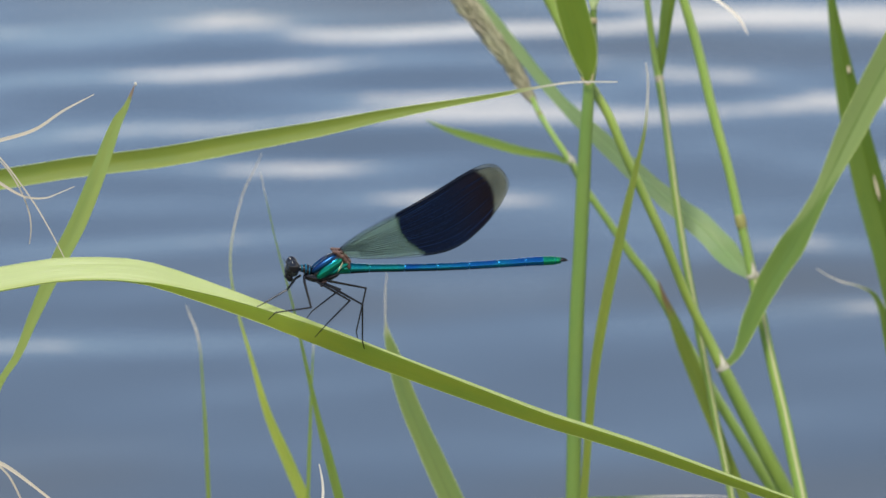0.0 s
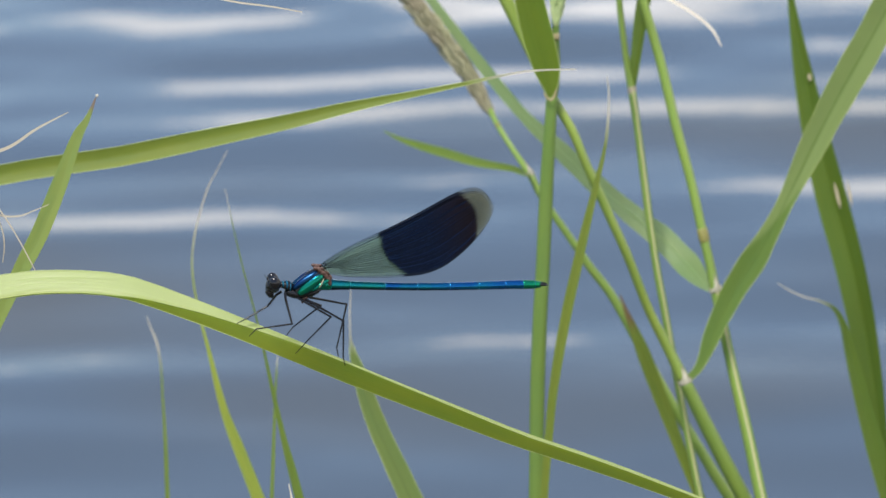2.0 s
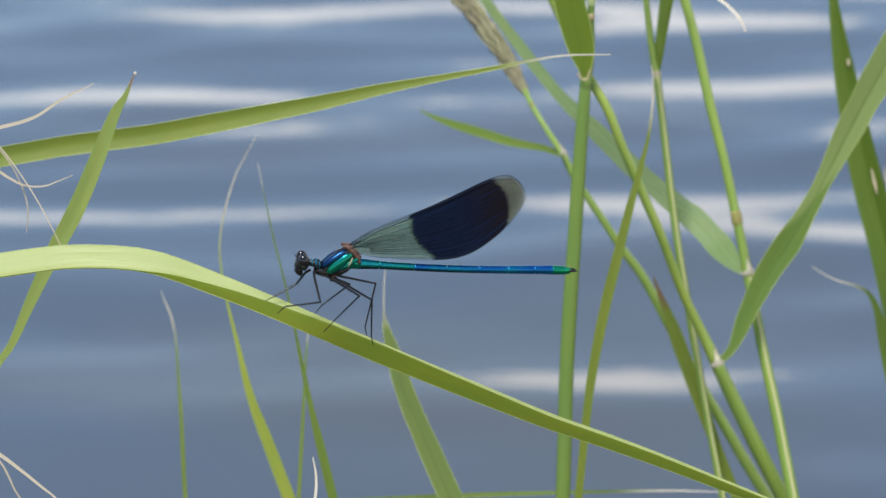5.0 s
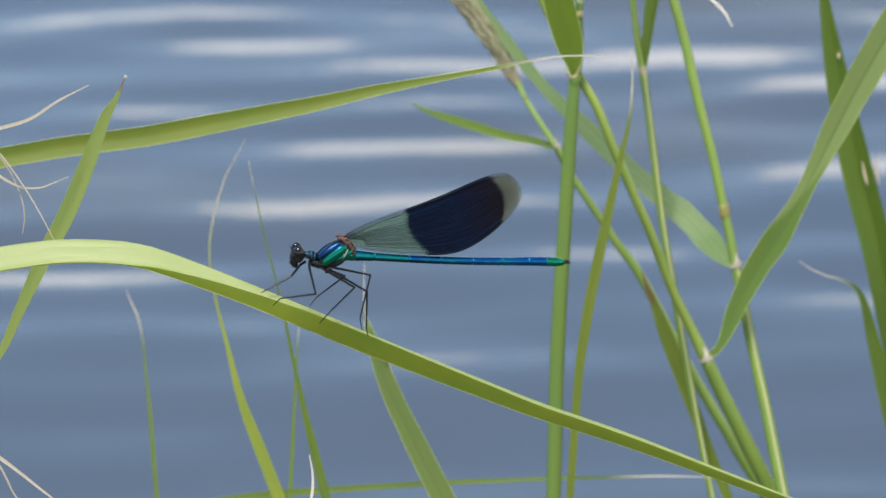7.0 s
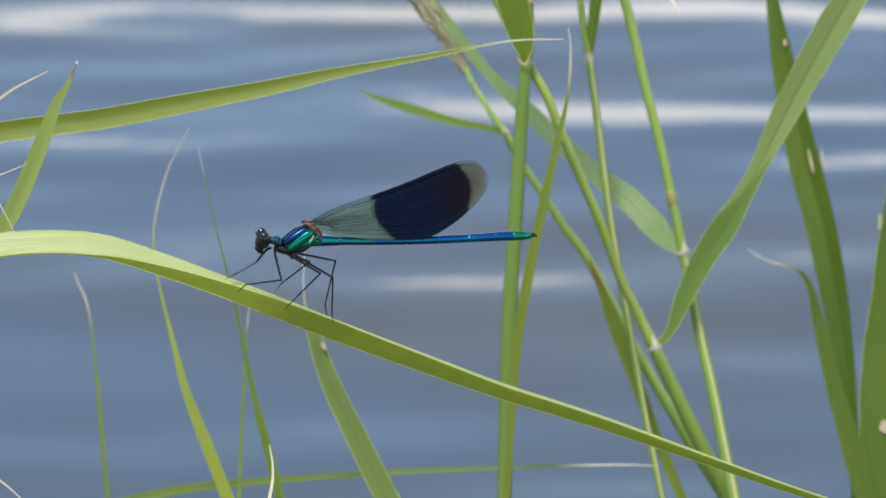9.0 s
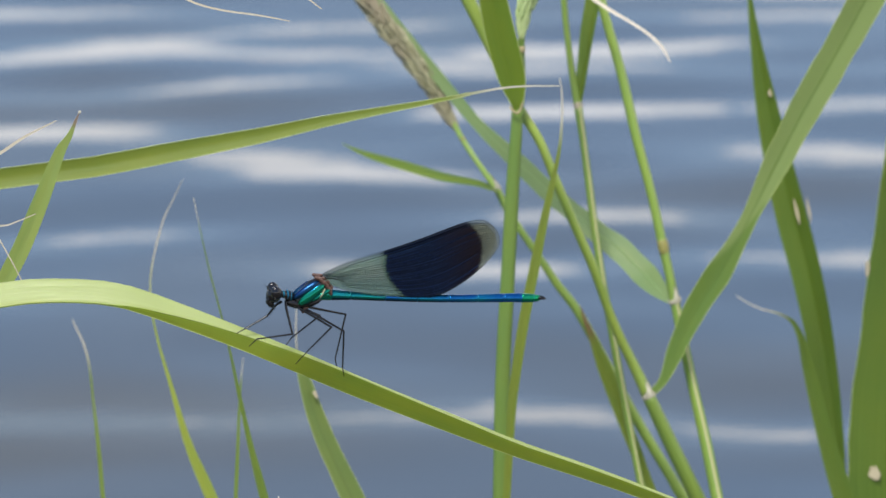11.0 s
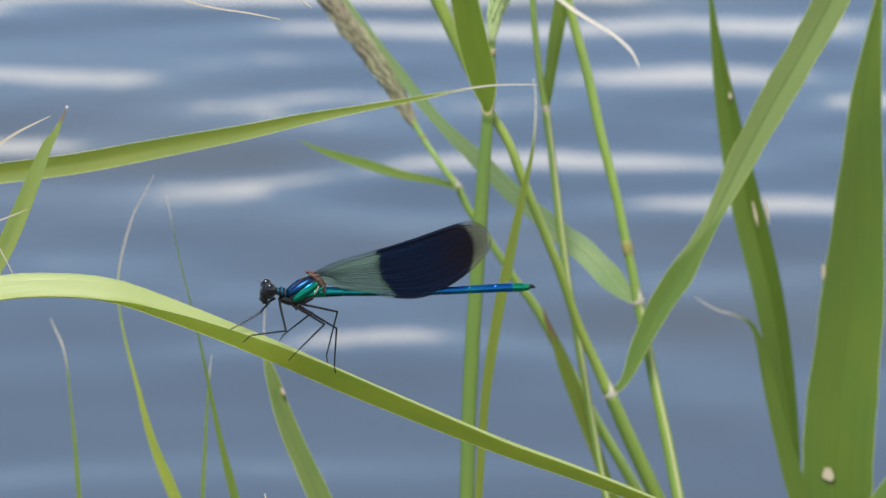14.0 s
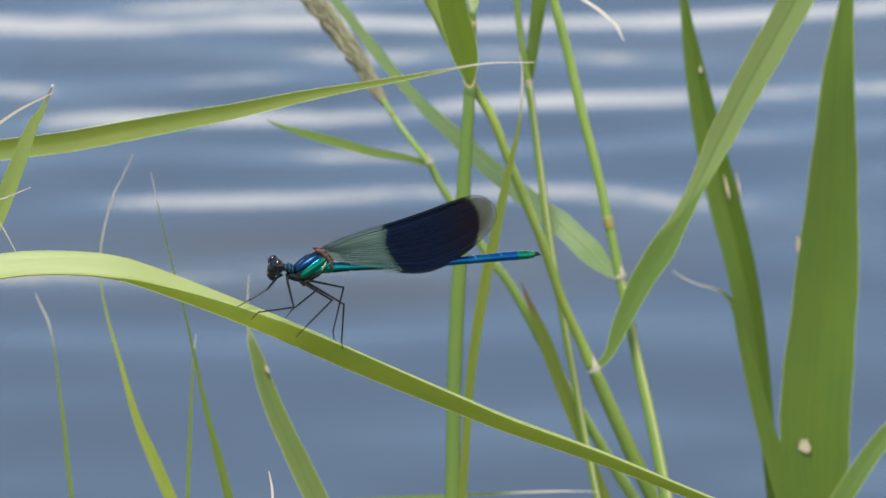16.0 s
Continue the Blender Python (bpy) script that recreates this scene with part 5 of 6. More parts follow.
    # abdomen: ten slim segments
    abd = empty("abdomen")
    abd.parent = fly
    abd.location = ABDOMEN_JOINT
    joints = [-1.5, 0.6, 3.6, 9.2, 14.4, 19.5, 24.2, 28.5, 31.4, 33.3, 34.3]
    for i, (a, b) in enumerate(zip(joints, joints[1:])):
        r0 = [0.98, 0.88, 0.66, 0.62, 0.62, 0.63, 0.65, 0.70, 0.74, 0.66][i]
        r1 = [0.90, 0.70, 0.62, 0.62, 0.63, 0.65, 0.70, 0.74, 0.68, 0.5][i]
        rows = []
        for k, q in ((0.0, 0.94), (0.04, 0.985), (0.12, 1.0), (0.5, 0.98), (0.88, 1.0), (0.96, 1.0), (1.0, 0.96)):
            x = a + (b - a) * k
            sag = -0.1 - 0.35 * math.sin(math.pi * min(1, x / 30.0)) + 0.022 * x
            r = (r0 + (r1 - r0) * k) * q
            rows.append((x, sag, r, r))
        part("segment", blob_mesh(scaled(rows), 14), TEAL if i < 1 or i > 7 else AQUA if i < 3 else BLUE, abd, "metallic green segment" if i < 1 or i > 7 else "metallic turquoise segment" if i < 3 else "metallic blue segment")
        if i < 9:
            x = b
            sag = -0.1 - 0.35 * math.sin(math.pi * min(1, x / 30.0)) + 0.022 * x
            part("joint_ring", blob_mesh(scaled([(x - 0.14, sag, r1 * 0.8, r1 * 0.8), (x - 0.07, sag, r1 * 0.96, r1 * 0.96), (x + 0.07, sag, r1 * 0.96, r1 * 0.96), (x + 0.14, sag, r1 * 0.8, r1 * 0.8)]), 14), RING, abd, "narrow turquoise ring")
    for s in (-1, 1):
        part("clasper", tube_mesh(scaled([(34.1, s * 0.3, 0.75, 0.5), (34.8, s * 0.55, 0.78, 0.36), (35.4, s * 0.3, 0.7, 0.16)]), 9, 7), BLACK, abd, "dark tail clasper")
    # legs: long, thin and bristly
    legs = [
        [(-5.0, 0.5, -1.7), (-5.7, 0.9, -2.3), (-6.95, 1.3, -4.28), (-10.4, 1.0, -6.2), (-11.74, 0.7, -6.8)],
        [(-4.6, -0.5, -1.6), (-4.6, -1.0, -2.4), (-3.61, -2.0, -6.17), (-9.08, -1.6, -7.0), (-10.19, -1.5, -8.2)],
        [(-3.2, 0.6, -2.2), (-2.3, 1.0, -2.7), (1.68, 2.2, -4.61), (-2.84, 1.2, -7.75), (-3.96, 0.7, -9.0)],
        [(-2.9, -0.6, -2.2), (-1.9, -1.1, -2.7), (2.41, -2.2, -5.09), (-1.02, -2.3, -8.71), (-2.9, -2.1, -11.0)],
        [(-1.9, -0.6, -2.3), (-0.6, -1.2, -3.0), (4.41, -2.2, -5.77), (4.73, -1.8, -11.9), (5.15, -1.5, -13.3)],
        [(-1.7, 0.6, -2.2), (-0.4, 1.2, -2.9), (5.7, 2.0, -4.41), (4.2, 0.9, -11.2), (4.6, 0.5, -13.1)],
    ]
    for pts in legs:
        rows = []
        wds = [0.46, 0.40, 0.29, 0.21, 0.12]
        for k in range(4):
            p0, p1 = np.array(pts[k]), np.array(pts[k + 1])
            for q in (0.0, 0.06, 0.5, 0.94):
                rows.append((*(p0 + (p1 - p0) * q), wds[k] + (wds[k + 1] - wds[k]) * q))
        rows.append((*pts[4], 0.1))
        leg = part("leg", tube_mesh(scaled(rows), 60, 7), BLACK, fly, "thin black bristly leg")
        # two rows of fine bristles along the thigh and shin
        hairs = bmesh.new()
        for k in (1, 2):
            p0, p1 = Vector(pts[k]), Vector(pts[k + 1])
            along = (p1 - p0).normalized()
            out = along.cross(Vector((0, 1, 0))).normalized()
            for q in range(11):
                root = p0 + (p1 - p0) * (0.08 + 0.085 * q)
                for sd in (-1, 1):
                    tip = root + (out * sd + along * 0.9 + Vector((0, -0.25, 0))).normalized() * 0.62
                    e = along.cross(out) * 0.022
                    hairs.faces.new([hairs.verts.new(c * MM) for c in (root - e - along * 0.02, root + e - along * 0.02, tip)])
                    hairs.faces.new([hairs.verts.new(c * MM) for c in (root - along * 0.03, root + along * 0.03, tip)])
        part("bristles", hairs, BLACK, leg, "fine black leg bristles", False)
    # wings
    wings = {}
    for key, y, length, chord in (("fore_far", 0.95, 1.0, 0.97), ("hind_far", 0.55, 0.985, 1.0), ("hind_near", -0.55, 0.985, 1.0), ("fore_near", -0.95, 1.0, 0.97)):
        mem, veins = wing_mesh(WING_LEN * length, chord)
        wg = part("forewing" if "fore" in key else "hindwing", mem, WING, fly, "smoky green wing with an ink-blue band and clear tip")
        for v in veins:
            part("vein", v, VEIN, wg)
        wings[key] = (wg, WING_JOINT + Vector((0.0, y, 0.0)) * MM)
    return fly, abd, wings


fly, abdomen, wings = build_damselfly()

# ---- what moves ----
# sway of the perch with its passenger
SWAY = [
    (0.0, -0.00165, -0.00014, -0.00047),
    (0.5, -0.00137, 0.00008, 0.00027),
    (1.0, -0.00086, -0.00006, -0.00020),
    (1.5, -0.00164, -0.00039, -0.00126),
    (2.0, -0.00014, 0.00003, 0.00009),
    (2.5, 0.00035, -0.00014, -0.00046),
    (3.0, -0.00044, -0.00035, -0.00115),
    (3.5, -0.00005, -0.00026, -0.00084),
    (4.0, -0.00058, -0.00003, -0.00010),
    (4.5, 0.00001, -0.00022, -0.00071),
    (5.0, 0.00032, -0.00019, -0.00062),
    (7.3, 0.00001, 0.00012, 0.00040),
    (7.5, 0.00138, 0.00005, 0.00016),
    (8.0, 0.00153, 0.00035, 0.00114),
    (8.2, 0.00069, 0.00014, 0.00044),
    (10.5, 0.00035, 0.00048, 0.00156),
    (11.0, 0.00028, 0.00007, 0.00021),
    (11.5, -0.00005, 0.00005, 0.00018),
    (12.0, -0.00008, 0.00005, 0.00018),
    (12.5, 0.00004, 0.00015, 0.00050),
    (13.0, 0.00035, 0.00011, 0.00035),
    (13.5, 0.00032, 0.00007, 0.00021),
    (14.0, 0.00025, 0.00010, 0.00033),
    (14.5, -0.00011, 0.00007, 0.00022),
    (15.0, 0.00057, -0.00017, -0.00054),
    (15.5, 0.00024, -0.00006, -0.00019),
    (16.0, 0.00028, 0.00009, 0.00030),
]
ABDOMEN_LIFT = [(0.0, -0.00), (0.5, -0.98), (1.0, -2.30), (1.5, -1.45), (2.0, -2.25), (2.5, -1.51), (3.0, -1.21), (3.5, -2.59), (4.0, -2.96), (4.5, -3.53), (5.0, -3.23), (7.5, -3.55), (8.0, -1.39), (10.5, 0.12), (11.0, -3.02), (11.5, -2.19), (12.0, -1.34), (12.5, -0.91), (13.0, -1.24), (13.5, -0.97), (14.0, -0.19), (14.5, -0.42), (15.0, 0.44), (15.5, 1.35), (16.0, 1.51)]
WING_LIFT = [(0.0, 23.66), (0.5, 22.05), (1.0, 20.91), (1.5, 21.51), (2.0, 20.60), (2.5, 20.80), (3.0, 21.05), (3.5, 19.33), (4.0, 18.06), (4.5, 17.68), (5.0, 18.24), (7.5, 15.29), (10.5, 16.32), (11.0, 12.24), (11.5, 11.93), (12.0, 11.84), (12.5, 12.14), (13.0, 12.27), (13.5, 12.24), (14.0, 11.25), (14.5, 10.89), (15.0, 9.68), (15.5, 10.41), (16.0, 11.33)]
# opening flick of the wings: where each one points
OPEN_FAR_FORE = [(7.6, 0.935, 0.210, 0.284), (7.7, 0.924, 0.211, 0.317), (7.8, 0.899, 0.237, 0.369), (7.9, 0.854, 0.369, 0.367), (8.0, 0.771, 0.509, 0.383), (8.1, 0.891, 0.267, 0.367)]
OPEN_FAR_HIND = [(7.6, 0.948, 0.133, 0.289), (7.7, 0.926, -0.144, 0.349), (7.8, 0.906, -0.124, 0.404), (7.9, 0.928, 0.014, 0.372), (8.0, 0.917, 0.204, 0.343), (8.1, 0.920, -0.144, 0.365)]
OPEN_NEAR = [(7.6, 0.903, -0.261, 0.340), (7.7, 0.912, -0.301, 0.280), (7.8, 0.908, -0.341, 0.242), (7.9, 0.894, -0.403, 0.195), (8.0, 0.836, -0.518, 0.181), (8.1, 0.880, -0.453, 0.140)]
# sway of single plants: seconds, millimetres sideways and up, degrees about the pivot
LEFT_SWAY = [(0, 0.09, 0.05), (0.5, 0.58, 1.28), (1, -1.08, 1.15), (1.5, 0.36, 0.37), (2, -0.82, 0.98), (2.5, -0.4, 0.52), (3, 0.45, 0.03), (3.5, -0.8, 0.14), (4, 0.43, 0.83), (4.5, 2.28, 0.97), (5, 0.17, -0.14), (7.5, -0.57, -0.95), (8, -0.92, -0.59), (10.5, -0.08, -1.32), (11, -0.36, -0.65), (12, -0.37, -0.6), (12.5, -0.05, -0.76), (13.5, 0.09, -0.73), (14.5, 0.42, -0.45), (15, 0.34, -0.56), (15.5, -0.2, -0.88), (16, -0.8, -0.74)]
SLENDER_SWAY = [(0, 1.98, 0.25, 1.62), (0.5, 0.89, 2.25, 0.39), (1, 0.11, 3.3, -1.42), (1.5, -0.19, 2.93, -0.93), (2, 0.5, 3.61, -0.34), (2.5, 0.38, 1.53, 0.39), (3, 0.91, 1.62, 0.76), (3.5, 0.47, 1.76, 0.62), (4, -0.38, 1.96, -0.34), (4.5, -0.64, 1.83, -0.68), (5, -0.15, 1.36, 0.1), (7.5, -0.17, 0.08, 0.17), (8, -0.96, 0.2, -0.03), (10.5, 0.2, -0.11, 0.65), (11, 1.22, -0.2, 1.88), (12, 0.08, 0.02, 0.34), (12.5, 0.86, 0.3, 1.02), (13.5, 1.79, -0.19, 1.95), (14.5, -0.67, -0.28, -0.26), (15, 1, 0.16, 1.72), (15.5, 0.01, -0.34, 0.46), (16, 0.98, -0.1, 1.42)]
THREAD_SWAY = [(0, 2.1, -2.24, -0.9), (1, 0.31, -3.13, -2.44), (2, 1.21, -1.64, -1.09), (2.5, 0.74, -2.1, -1.56), (3, 1.04, -3.9, -2.02), (3.5, 0.7, -2.67, -1.88), (4, 0.72, -1.19, -1.74), (4.5, 0.69, -1.94, -1.56), (5, 2.62, -3.44, -1.38), (7.5, 1.41, -0.77, 0.51), (8, 0.7, -0.16, 0.6), (10.5, -0.86, -0.01, -0.9), (11, 0.27, -0.33, 0.58), (12, 1.08, -0.14, 1.09), (12.5, 1.67, -0.04, 1.34), (13.5, 1.31, -0.31, 1.12), (14.5, 1.05, -0.23, 0.65), (15, 0.88, -0.58, 0.41), (15.5, 0.79, -0.08, 0.28), (16, 0.83, -0.1, 0.15)]
LONG_SWAY = [(0, 0.57, -1.12, -2.12), (0.5, -0.54, 0.69, -1.72), (1.5, -1.26, 1.66, 0.78), (2, -0.52, 2.25, -0.58), (2.5, 0.6, 0.41, -1.37), (3, 0.13, 0.07, -0.57), (3.5, -0.01, 1.04, -1.44), (4, 1.07, 1.16, -1.77), (4.5, 0.2, 1.15, -1.41), (5, -0.39, 1.1, -0.58), (7.5, 0.31, 0.55, -0.76), (8, 0.59, 0.84, -0.88), (10.5, 0.38, 1.55, -0.83), (11, -0.36, 1.75, -1.02), (12, -0.51, 1.23, -0.15), (12.5, -0.46, 1.59, -0.72), (13.5, -0.55, 1.59, -0.43), (14.5, -0.07, 1.05, -0.6), (15, 0.83, 0.57, -1.44), (15.5, 0.51, 1.02, -1.18), (16, 0.43, 1.54, -1.06)]
THIN_FAR_SWAY = [(0, 2.68, -2.14, -2.29), (0.5, 0.92, -1.35, -2.11), (1, 2.08, -1.56, -1.93), (1.5, -0.94, -2.72, -2.23), (2, 2.26, -1.43, -2.54), (2.5, 2.42, -2.51, -1.89), (3, 3.35, -2.66, -1.24), (3.5, 0.77, -1.83, -1.81), (4, 0.88, -0.92, -2.37), (4.5, 1.79, -1.65, -1.7), (5, -0.4, -1.81, -1.03), (7.5, -4.19, -1.72, 0.57), (8, -4.38, -1.17, 0.51), (10.5, -1.88, -0.62, 0.87), (11, -1.7, 0.1, 0.76), (12, -0.37, 0.01, 0.81), (12.5, 0.15, 0.35, 0.84), (13.5, 0.8, -0.14, 0.6), (14.5, 1.14, -0.6, 0.68), (15, 1.61, 0.35, 0.72), (15.5, 2.4, 0.16, 1.1), (16, 2.65, 0.62, 1.48)]
PERCH_TURN = [(0, 0.06, 0.27, 0.01), (0.5, -0.04, -0.17, -1.15), (1, -0.09, -0.32, -1.93), (1.5, -0.06, -0.25, -0.96), (2, -0.03, -0.13, -1.12), (2.5, -0.04, -0.18, -0.7), (3, 0.03, 0.14, 0.13), (3.5, 0, 0.02, -0.78), (4, -0.01, -0.05, -1.46), (4.5, -0.05, -0.19, -1.7), (5, -0.01, -0.05, -0.96), (7.5, -0.01, -0.04, -0.49), (8, -0, -0.02, -0.11), (10.5, 0.15, 0.74, 1.55), (11, 0.02, 0.09, -0.77), (12, 0.01, 0.03, -0.6), (12.5, -0.02, -0.1, -0.64), (13.5, 0.02, 0.09, -0.59), (14.5, 0.01, 0.05, -1.13), (15, -0.01, -0.05, -1.64), (15.5, -0.04, -0.16, -1.4), (16, -0.03, -0.11, -1.31)]
TWO_BEND = [(0, -1.5, -1.2), (0.5, -1.29, -0.83), (1, -1.55, -1.62), (1.5, -1.09, 0.64), (2, -1.48, 0.24), (2.5, -1.59, -0.32), (3, -1.54, 1.44), (3.5, -2, 0.25), (4, -1.8, -0.18), (5, -1.37, -0.13), (7.5, -0.27, 0.24), (8, -0.14, 0.14), (10.5, -0.65, -0.16), (11, -0.53, -0.56), (12, -0.34, -0.48), (12.5, -0.48, -0.65), (13.5, -0.26, -0.63), (14.5, -0.15, -0.14), (15, -0.53, -0.28), (15.5, -0.36, -0.58), (16, -0.65, -0.43)]
SEED_BEND = [(0, -0.21, -0.18), (0.5, -1.13, -0.08), (1, -1.07, 0.12), (1.5, -0.85, 0.03), (2, -0.94, 0.37), (2.5, -0.96, 0.12), (3, -1.01, -0.01), (3.5, -1.29, -0.01), (4, -1.31, 0.28), (4.5, -1.28, 0.28), (5, -1.34, 0.11), (7.5, 0.14, 1.12), (8, 0.20, 1.50), (10.5, 0.44, -0.44), (11, 0.58, -0.51), (11.5, 0.48, -0.69), (12, 0.48, 0.10), (12.5, 0.24, -0.07), (13, 0.43, 0.04), (13.5, 0.31, -0.20), (14, 0.18, -0.17), (14.5, 0.15, -0.24), (15, -0.24, 0.02), (15.5, -0.45, -0.11), (16, -0.97, -0.25)]
STEMR_BEND = [(0, -0.23, -0.09), (0.5, -0.29, 0.25), (1, -0.29, 0.22), (1.5, -0.42, 0.38), (2, -0.21, 0.20), (2.5, -0.17, 0.45), (3, -0.00, 0.72), (3.5, -0.19, 0.59), (4, -0.02, 0.22), (4.5, 0.03, 0.14), (5, -0.36, 0.05), (7.5, -0.43, 0.50), (8, -0.46, 0.44), (10.5, -0.87, 0.57), (11, -0.63, 0.27), (11.5, -0.65, 0.44), (12, -0.40, 0.44), (12.5, -0.31, 0.15), (13, -0.39, 0.23), (13.5, -0.49, 0.20), (14, -0.41, 0.34), (14.5, -0.59, 0.20), (15, -0.40, 0.07), (15.5, -0.11, 0.22), (16, -0.10, 0.22)]
DIAG_BEND = [(0, 0.42, 0.48), (0.5, 0.39, 0.88), (1, 0.23, 0.69), (1.5, 0.19, 0.80), (2, 0.24, 0.78), (2.5, 0.34, 1.08), (3, 0.71, 1.29), (3.5, 0.46, 1.29), (4, 0.18, 0.95), (4.5, 0.25, 0.76), (5, 0.44, 0.72), (7.5, 0.43, 0.53), (8, 0.41, 0.37), (10.5, 0.03, 0.52), (11, 0.47, 0.37), (11.5, 0.37, 0.61), (12, 0.59, 0.40), (12.5, 0.43, 0.40), (13, 0.36, 0.46), (13.5, 0.25, 0.48), (14, 0.32, 0.59), (14.5, 0.06, 0.31), (15, 0.34, 0.37), (15.5, 0.38, 0.43), (16, 0.60, 0.53)]
TALL_BEND = [(0, 0.41, 0.69), (0.5, 0.07, 0.84), (1, 0.07, 0.57), (1.5, -0.38, 0.61), (2, 0.09, 0.73), (2.5, -0.35, 0.78), (3, -0.54, 0.80), (3.5, -0.23, 0.79), (4, 0.20, 0.90), (4.5, 0.02, 1.22), (5, -0.08, 0.44), (7.5, -0.15, 0.25), (8, -0.13, 0.20), (10.5, -0.09, 0.25), (11, -0.41, 0.20), (11.5, -0.36, 0.40), (12, -0.36, 0.63), (12.5, -0.43, 0.36), (13, -0.44, 0.36), (13.5, -0.41, 0.21), (14, -0.30, 0.01), (14.5, -0.43, 0.40), (15, -0.64, 0.19), (15.5, -0.22, 0.31), (16, -0.39, 0.38)]
STEMM_BEND = [(0, 0.70, 0.20), (1, 0.45, 0.20), (2, 2.73, 0.95), (3, 1.86, 1.25), (4, 3.00, 0.03), (5, 0.37, 0.17), (7.5, -0.10, 0.25), (8, -0.48, 0.14), (10.5, -0.03, 0.17), (11, -0.52, 0.10), (12, -0.39, 0.44), (12.5, -0.13, 0.25), (13, -0.21, 0.04), (13.5, -0.08, -0.22), (14, 0.05, -0.26), (14.5, 0.20, -0.09), (15, 0.21, -0.25), (16, 1.02, -0.21)]
SMALL_SWAY = [(0, 2.56, 0.02, -1.47), (0.5, 3.31, 0.07, 0.42), (1, 3.5, 0.07, -0.6), (1.5, 3.13, 0.04, -1.16), (2, 3.1, 0.05, -0.72), (2.5, 3.4, 0.04, -1.44), (3, 4, 0.07, -0.45), (3.5, 3.58, 0.09, 0.89), (4, 2.38, 0.03, -0.61), (4.5, 1.76, 0.02, -1), (5, 3.43, 0.04, -1.1), (7.5, 2.33, 0.06, 1.64), (8, 1.58, 0.04, 1.21), (10.5, -0.18, -0.21, 0.69), (11, -0.14, 0.04, -0.05), (12.5, -0.04, -0.1, 0.31), (13.5, -0.23, 0.06, -0.12), (15, -0.55, 0.31, -0.62), (16, -0.52, 0.2, -0.45)]


# sideways and upward sway of the dead stalk, in millimetres
DRY_SWAY = [(0.0, 0.0, 0.0), (1.5, 0.0, -0.2), (2.5, 1.7, 0.7), (3.0, 2.3, 1.0), (3.5, 3.6, 3.0), (4.0, 1.8, 3.0), (4.5, 1.6, 2.3), (5.0, 0.0, 0.0), (8.0, 0.0, -0.3), (10.3, 0.0, 0.0), (16.0, 0.0, 0.0)]


def hinge(at, axis, degrees):
    p = Matrix.Translation(at)
    return p @ Matrix.Rotation(radians(degrees), 4, axis) @ p.inverted()


def swayed(pivot, rows):
    """Poses of a blade that shifts and turns a little about a point on it, square to the view."""
    return [(t, Matrix.Translation(Vector((x, 0.292 * u, 0.956 * u)) * MM) @ hinge(Vector(pivot), FACING, d)) for t, x, u, d in rows]


def bent(top, rows):
    """Poses of a stalk that leans over from its foot in the mud, so that its joint at top moves sideways."""
    foot = Vector((top[0], top[1], 0.0))
    return [(t, Matrix.Translation(Vector((0, 0.292 * u, 0.956 * u)) * MM) @ hinge(foot, FACING, -math.degrees(x * MM / top[2]))) for t, x, u in rows]


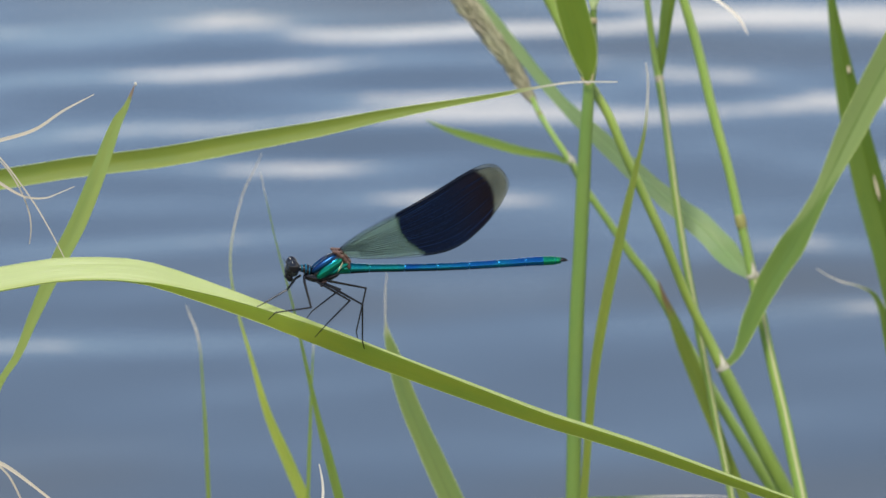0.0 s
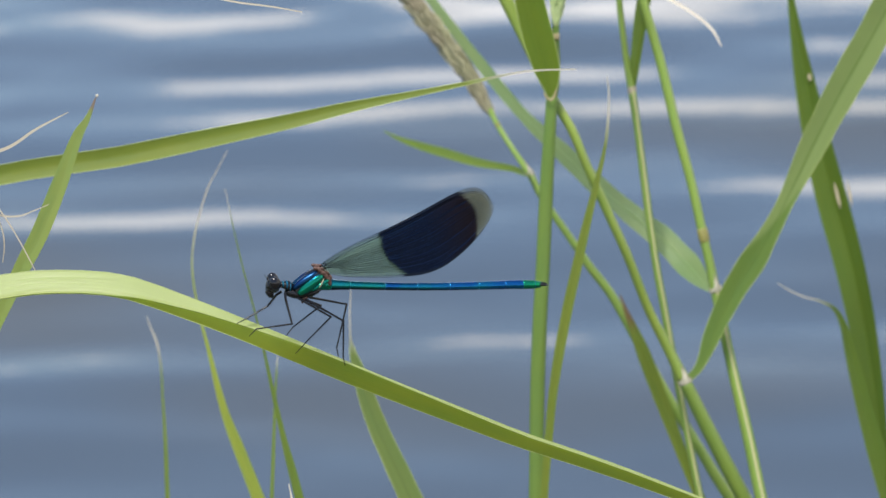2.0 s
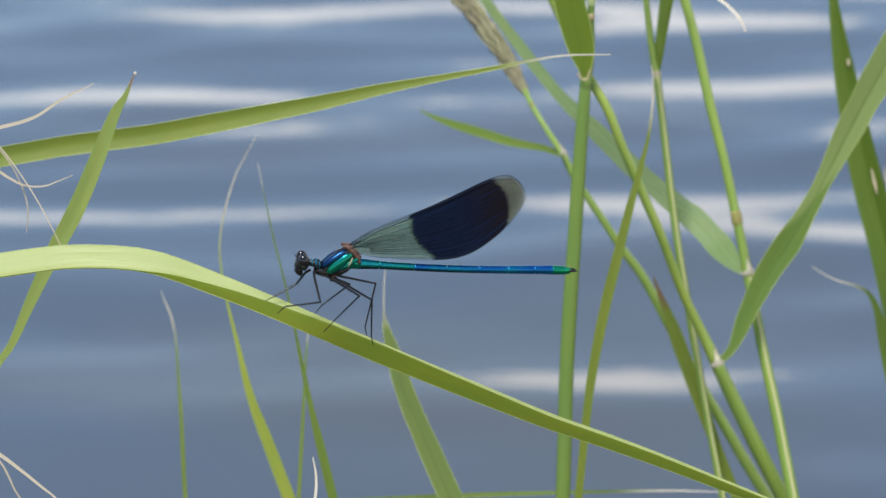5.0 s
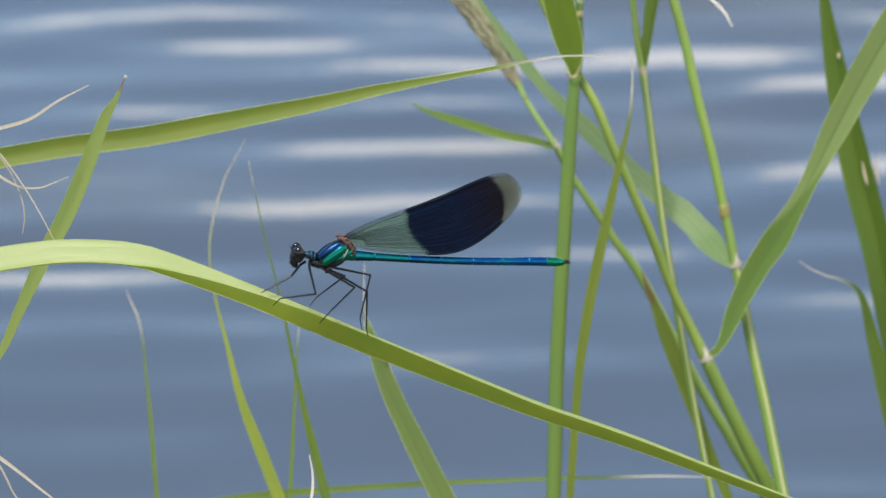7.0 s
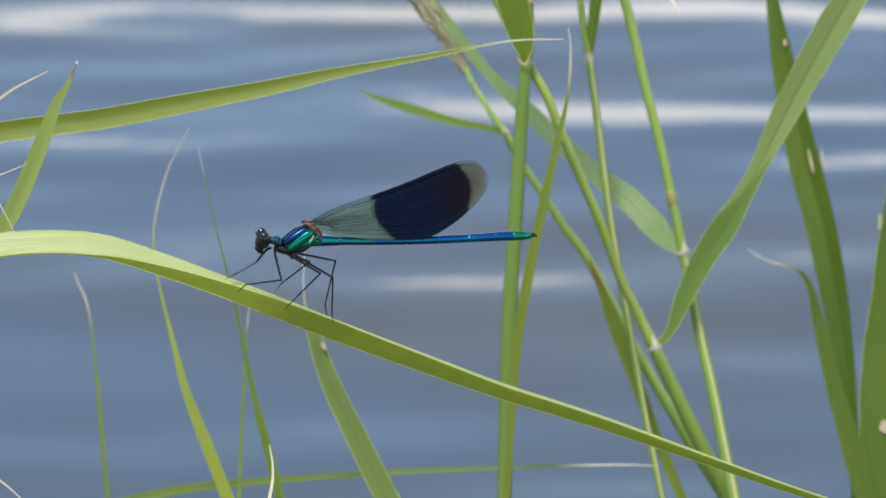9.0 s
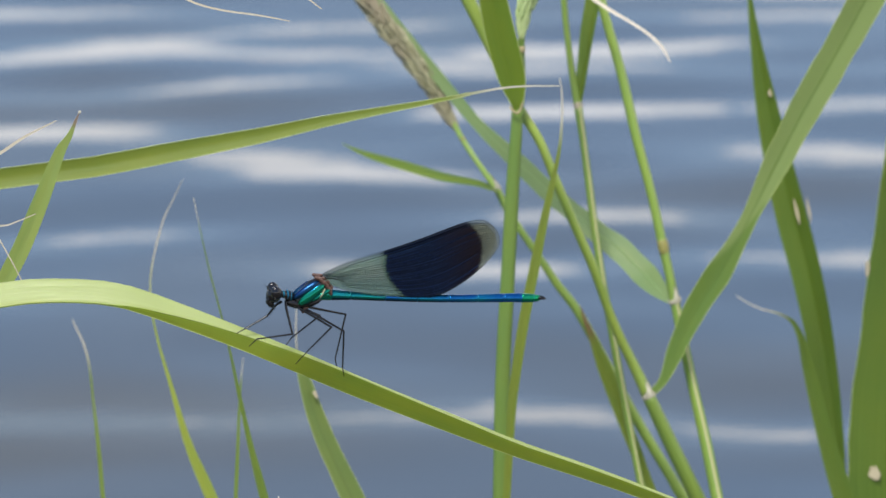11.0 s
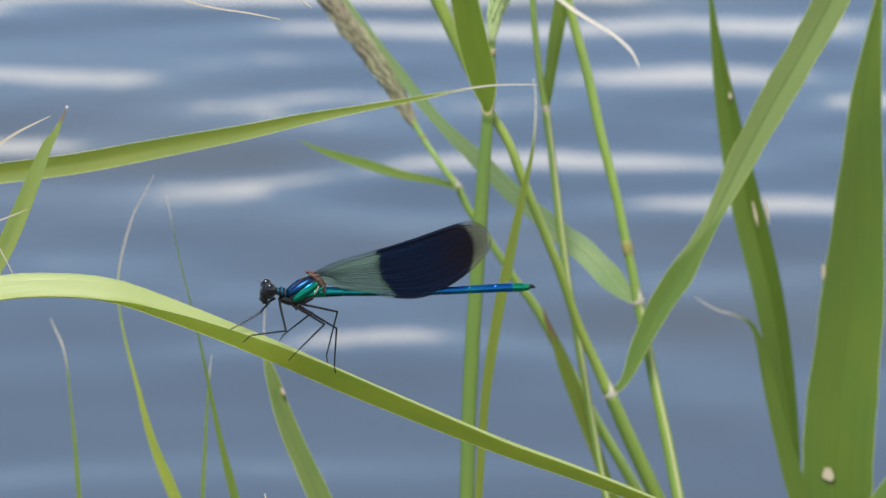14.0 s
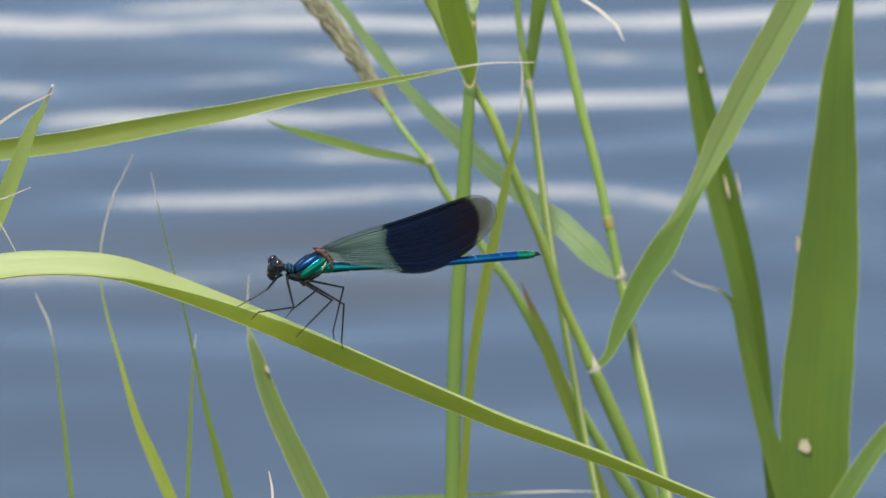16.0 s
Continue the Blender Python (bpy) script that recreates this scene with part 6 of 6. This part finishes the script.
def motions():
    walk(fly, [(t, Matrix.Translation((x, y, z)) @ REST) for t, x, y, z in SWAY])
    turns = np.array(PERCH_TURN)
    rows = []
    for t, x, y, z in SWAY:
        dx, du, d = (float(np.interp(t, turns[:, 0], turns[:, k])) for k in (1, 2, 3))
        rows.append((t, Matrix.Translation((x + dx * MM, y + 0.292 * du * MM, z + 0.956 * du * MM)) @ hinge(Vector((-0.0185, 0.4585, 0.4352)), FACING, d)))
    walk(perch, rows)
    walk(abdomen, [(t, Matrix.Translation(ABDOMEN_JOINT) @ Matrix.Rotation(radians(-a), 4, "Y")) for t, a in ABDOMEN_LIFT])
    for key, (wg, at) in wings.items():
        opened = {"fore_far": OPEN_FAR_FORE, "hind_far": OPEN_FAR_HIND}.get(key, OPEN_NEAR)
        lift = 0.0 if "fore" in key else -1.0
        rows = [(t, Matrix.Translation(at) @ Matrix.Rotation(radians(-a - 1.4 - lift), 4, "Y")) for t, a in WING_LIFT]
        for t, x, y, z in opened:
            # rolled about the body's axis, raised in the wing's own plane, then brought to where it points
            d = Vector((x, y, z))
            roll = math.atan2(-y, z)
            if "near" in key:
                roll *= 0.55
            rise = min(math.atan2(math.hypot(y, z), x), 0.40 if "near" in key else 1.2)
            base = (Matrix.Rotation(roll, 4, "X") @ Matrix.Rotation(-rise, 4, "Y"))
            if key == "hind_near":
                d = (d + Vector((0, 0, -0.05))).normalized()
            turn = base.to_3x3().col[0].rotation_difference(d).to_matrix().to_4x4()
            rows.append((t, Matrix.Translation(at) @ turn @ base))
        rows.append((8.2, Matrix.Translation(at) @ Matrix.Rotation(radians(-15.5 - lift), 4, "Y")))
        walk(wg, sorted(rows, key=lambda r: r[0]))
    for plant, pivot, rows in (
        (left, (-0.0933, 0.4881, 0.4093), [(t, x, u, 0.0) for t, x, u in LEFT_SWAY]),
        (slender, (-0.0524, 0.5451, 0.3820), SLENDER_SWAY),
        (thread_blade, (0.0039, 0.5386, 0.3847), THREAD_SWAY),
        (long_blade, (-0.0552, 0.5196, 0.4527), LONG_SWAY),
        (thin_far, (-0.0718, 0.5591, 0.3764), THIN_FAR_SWAY),
        (small, (-0.0246, 0.5411, 0.3836), SMALL_SWAY),
    ):
        walk(plant, swayed(pivot, rows))
    for plant, top, rows in ((two, (0.0625, 0.6076, 0.418), TWO_BEND), (seed, SEEDSTEM[3], SEED_BEND), (stemr, STEMR[8], STEMR_BEND), (diag, DIAG[15], DIAG_BEND), (tall, TALL[4], TALL_BEND), (stemm, STEMM[4], STEMM_BEND)):
        walk(plant, bent(top, rows))
    walk(dry, [(t, Matrix.Translation((x * MM, 0, z * MM))) for t, x, z in DRY_SWAY])
    walk(low_blade, [(t, Matrix.Translation((0, 0, z))) for t, z in ((0.0, -0.0024), (5.2, -0.0020), (7.3, 0.0), (8.2, 0.0), (10.3, -0.001), (16.0, -0.0011))])
    walk(ripples, [(t, Matrix.Translation((WAVE_SPEED[0] * t, WAVE_SPEED[1] * t, 0))) for t in (0.0, 16.0)])


motions()
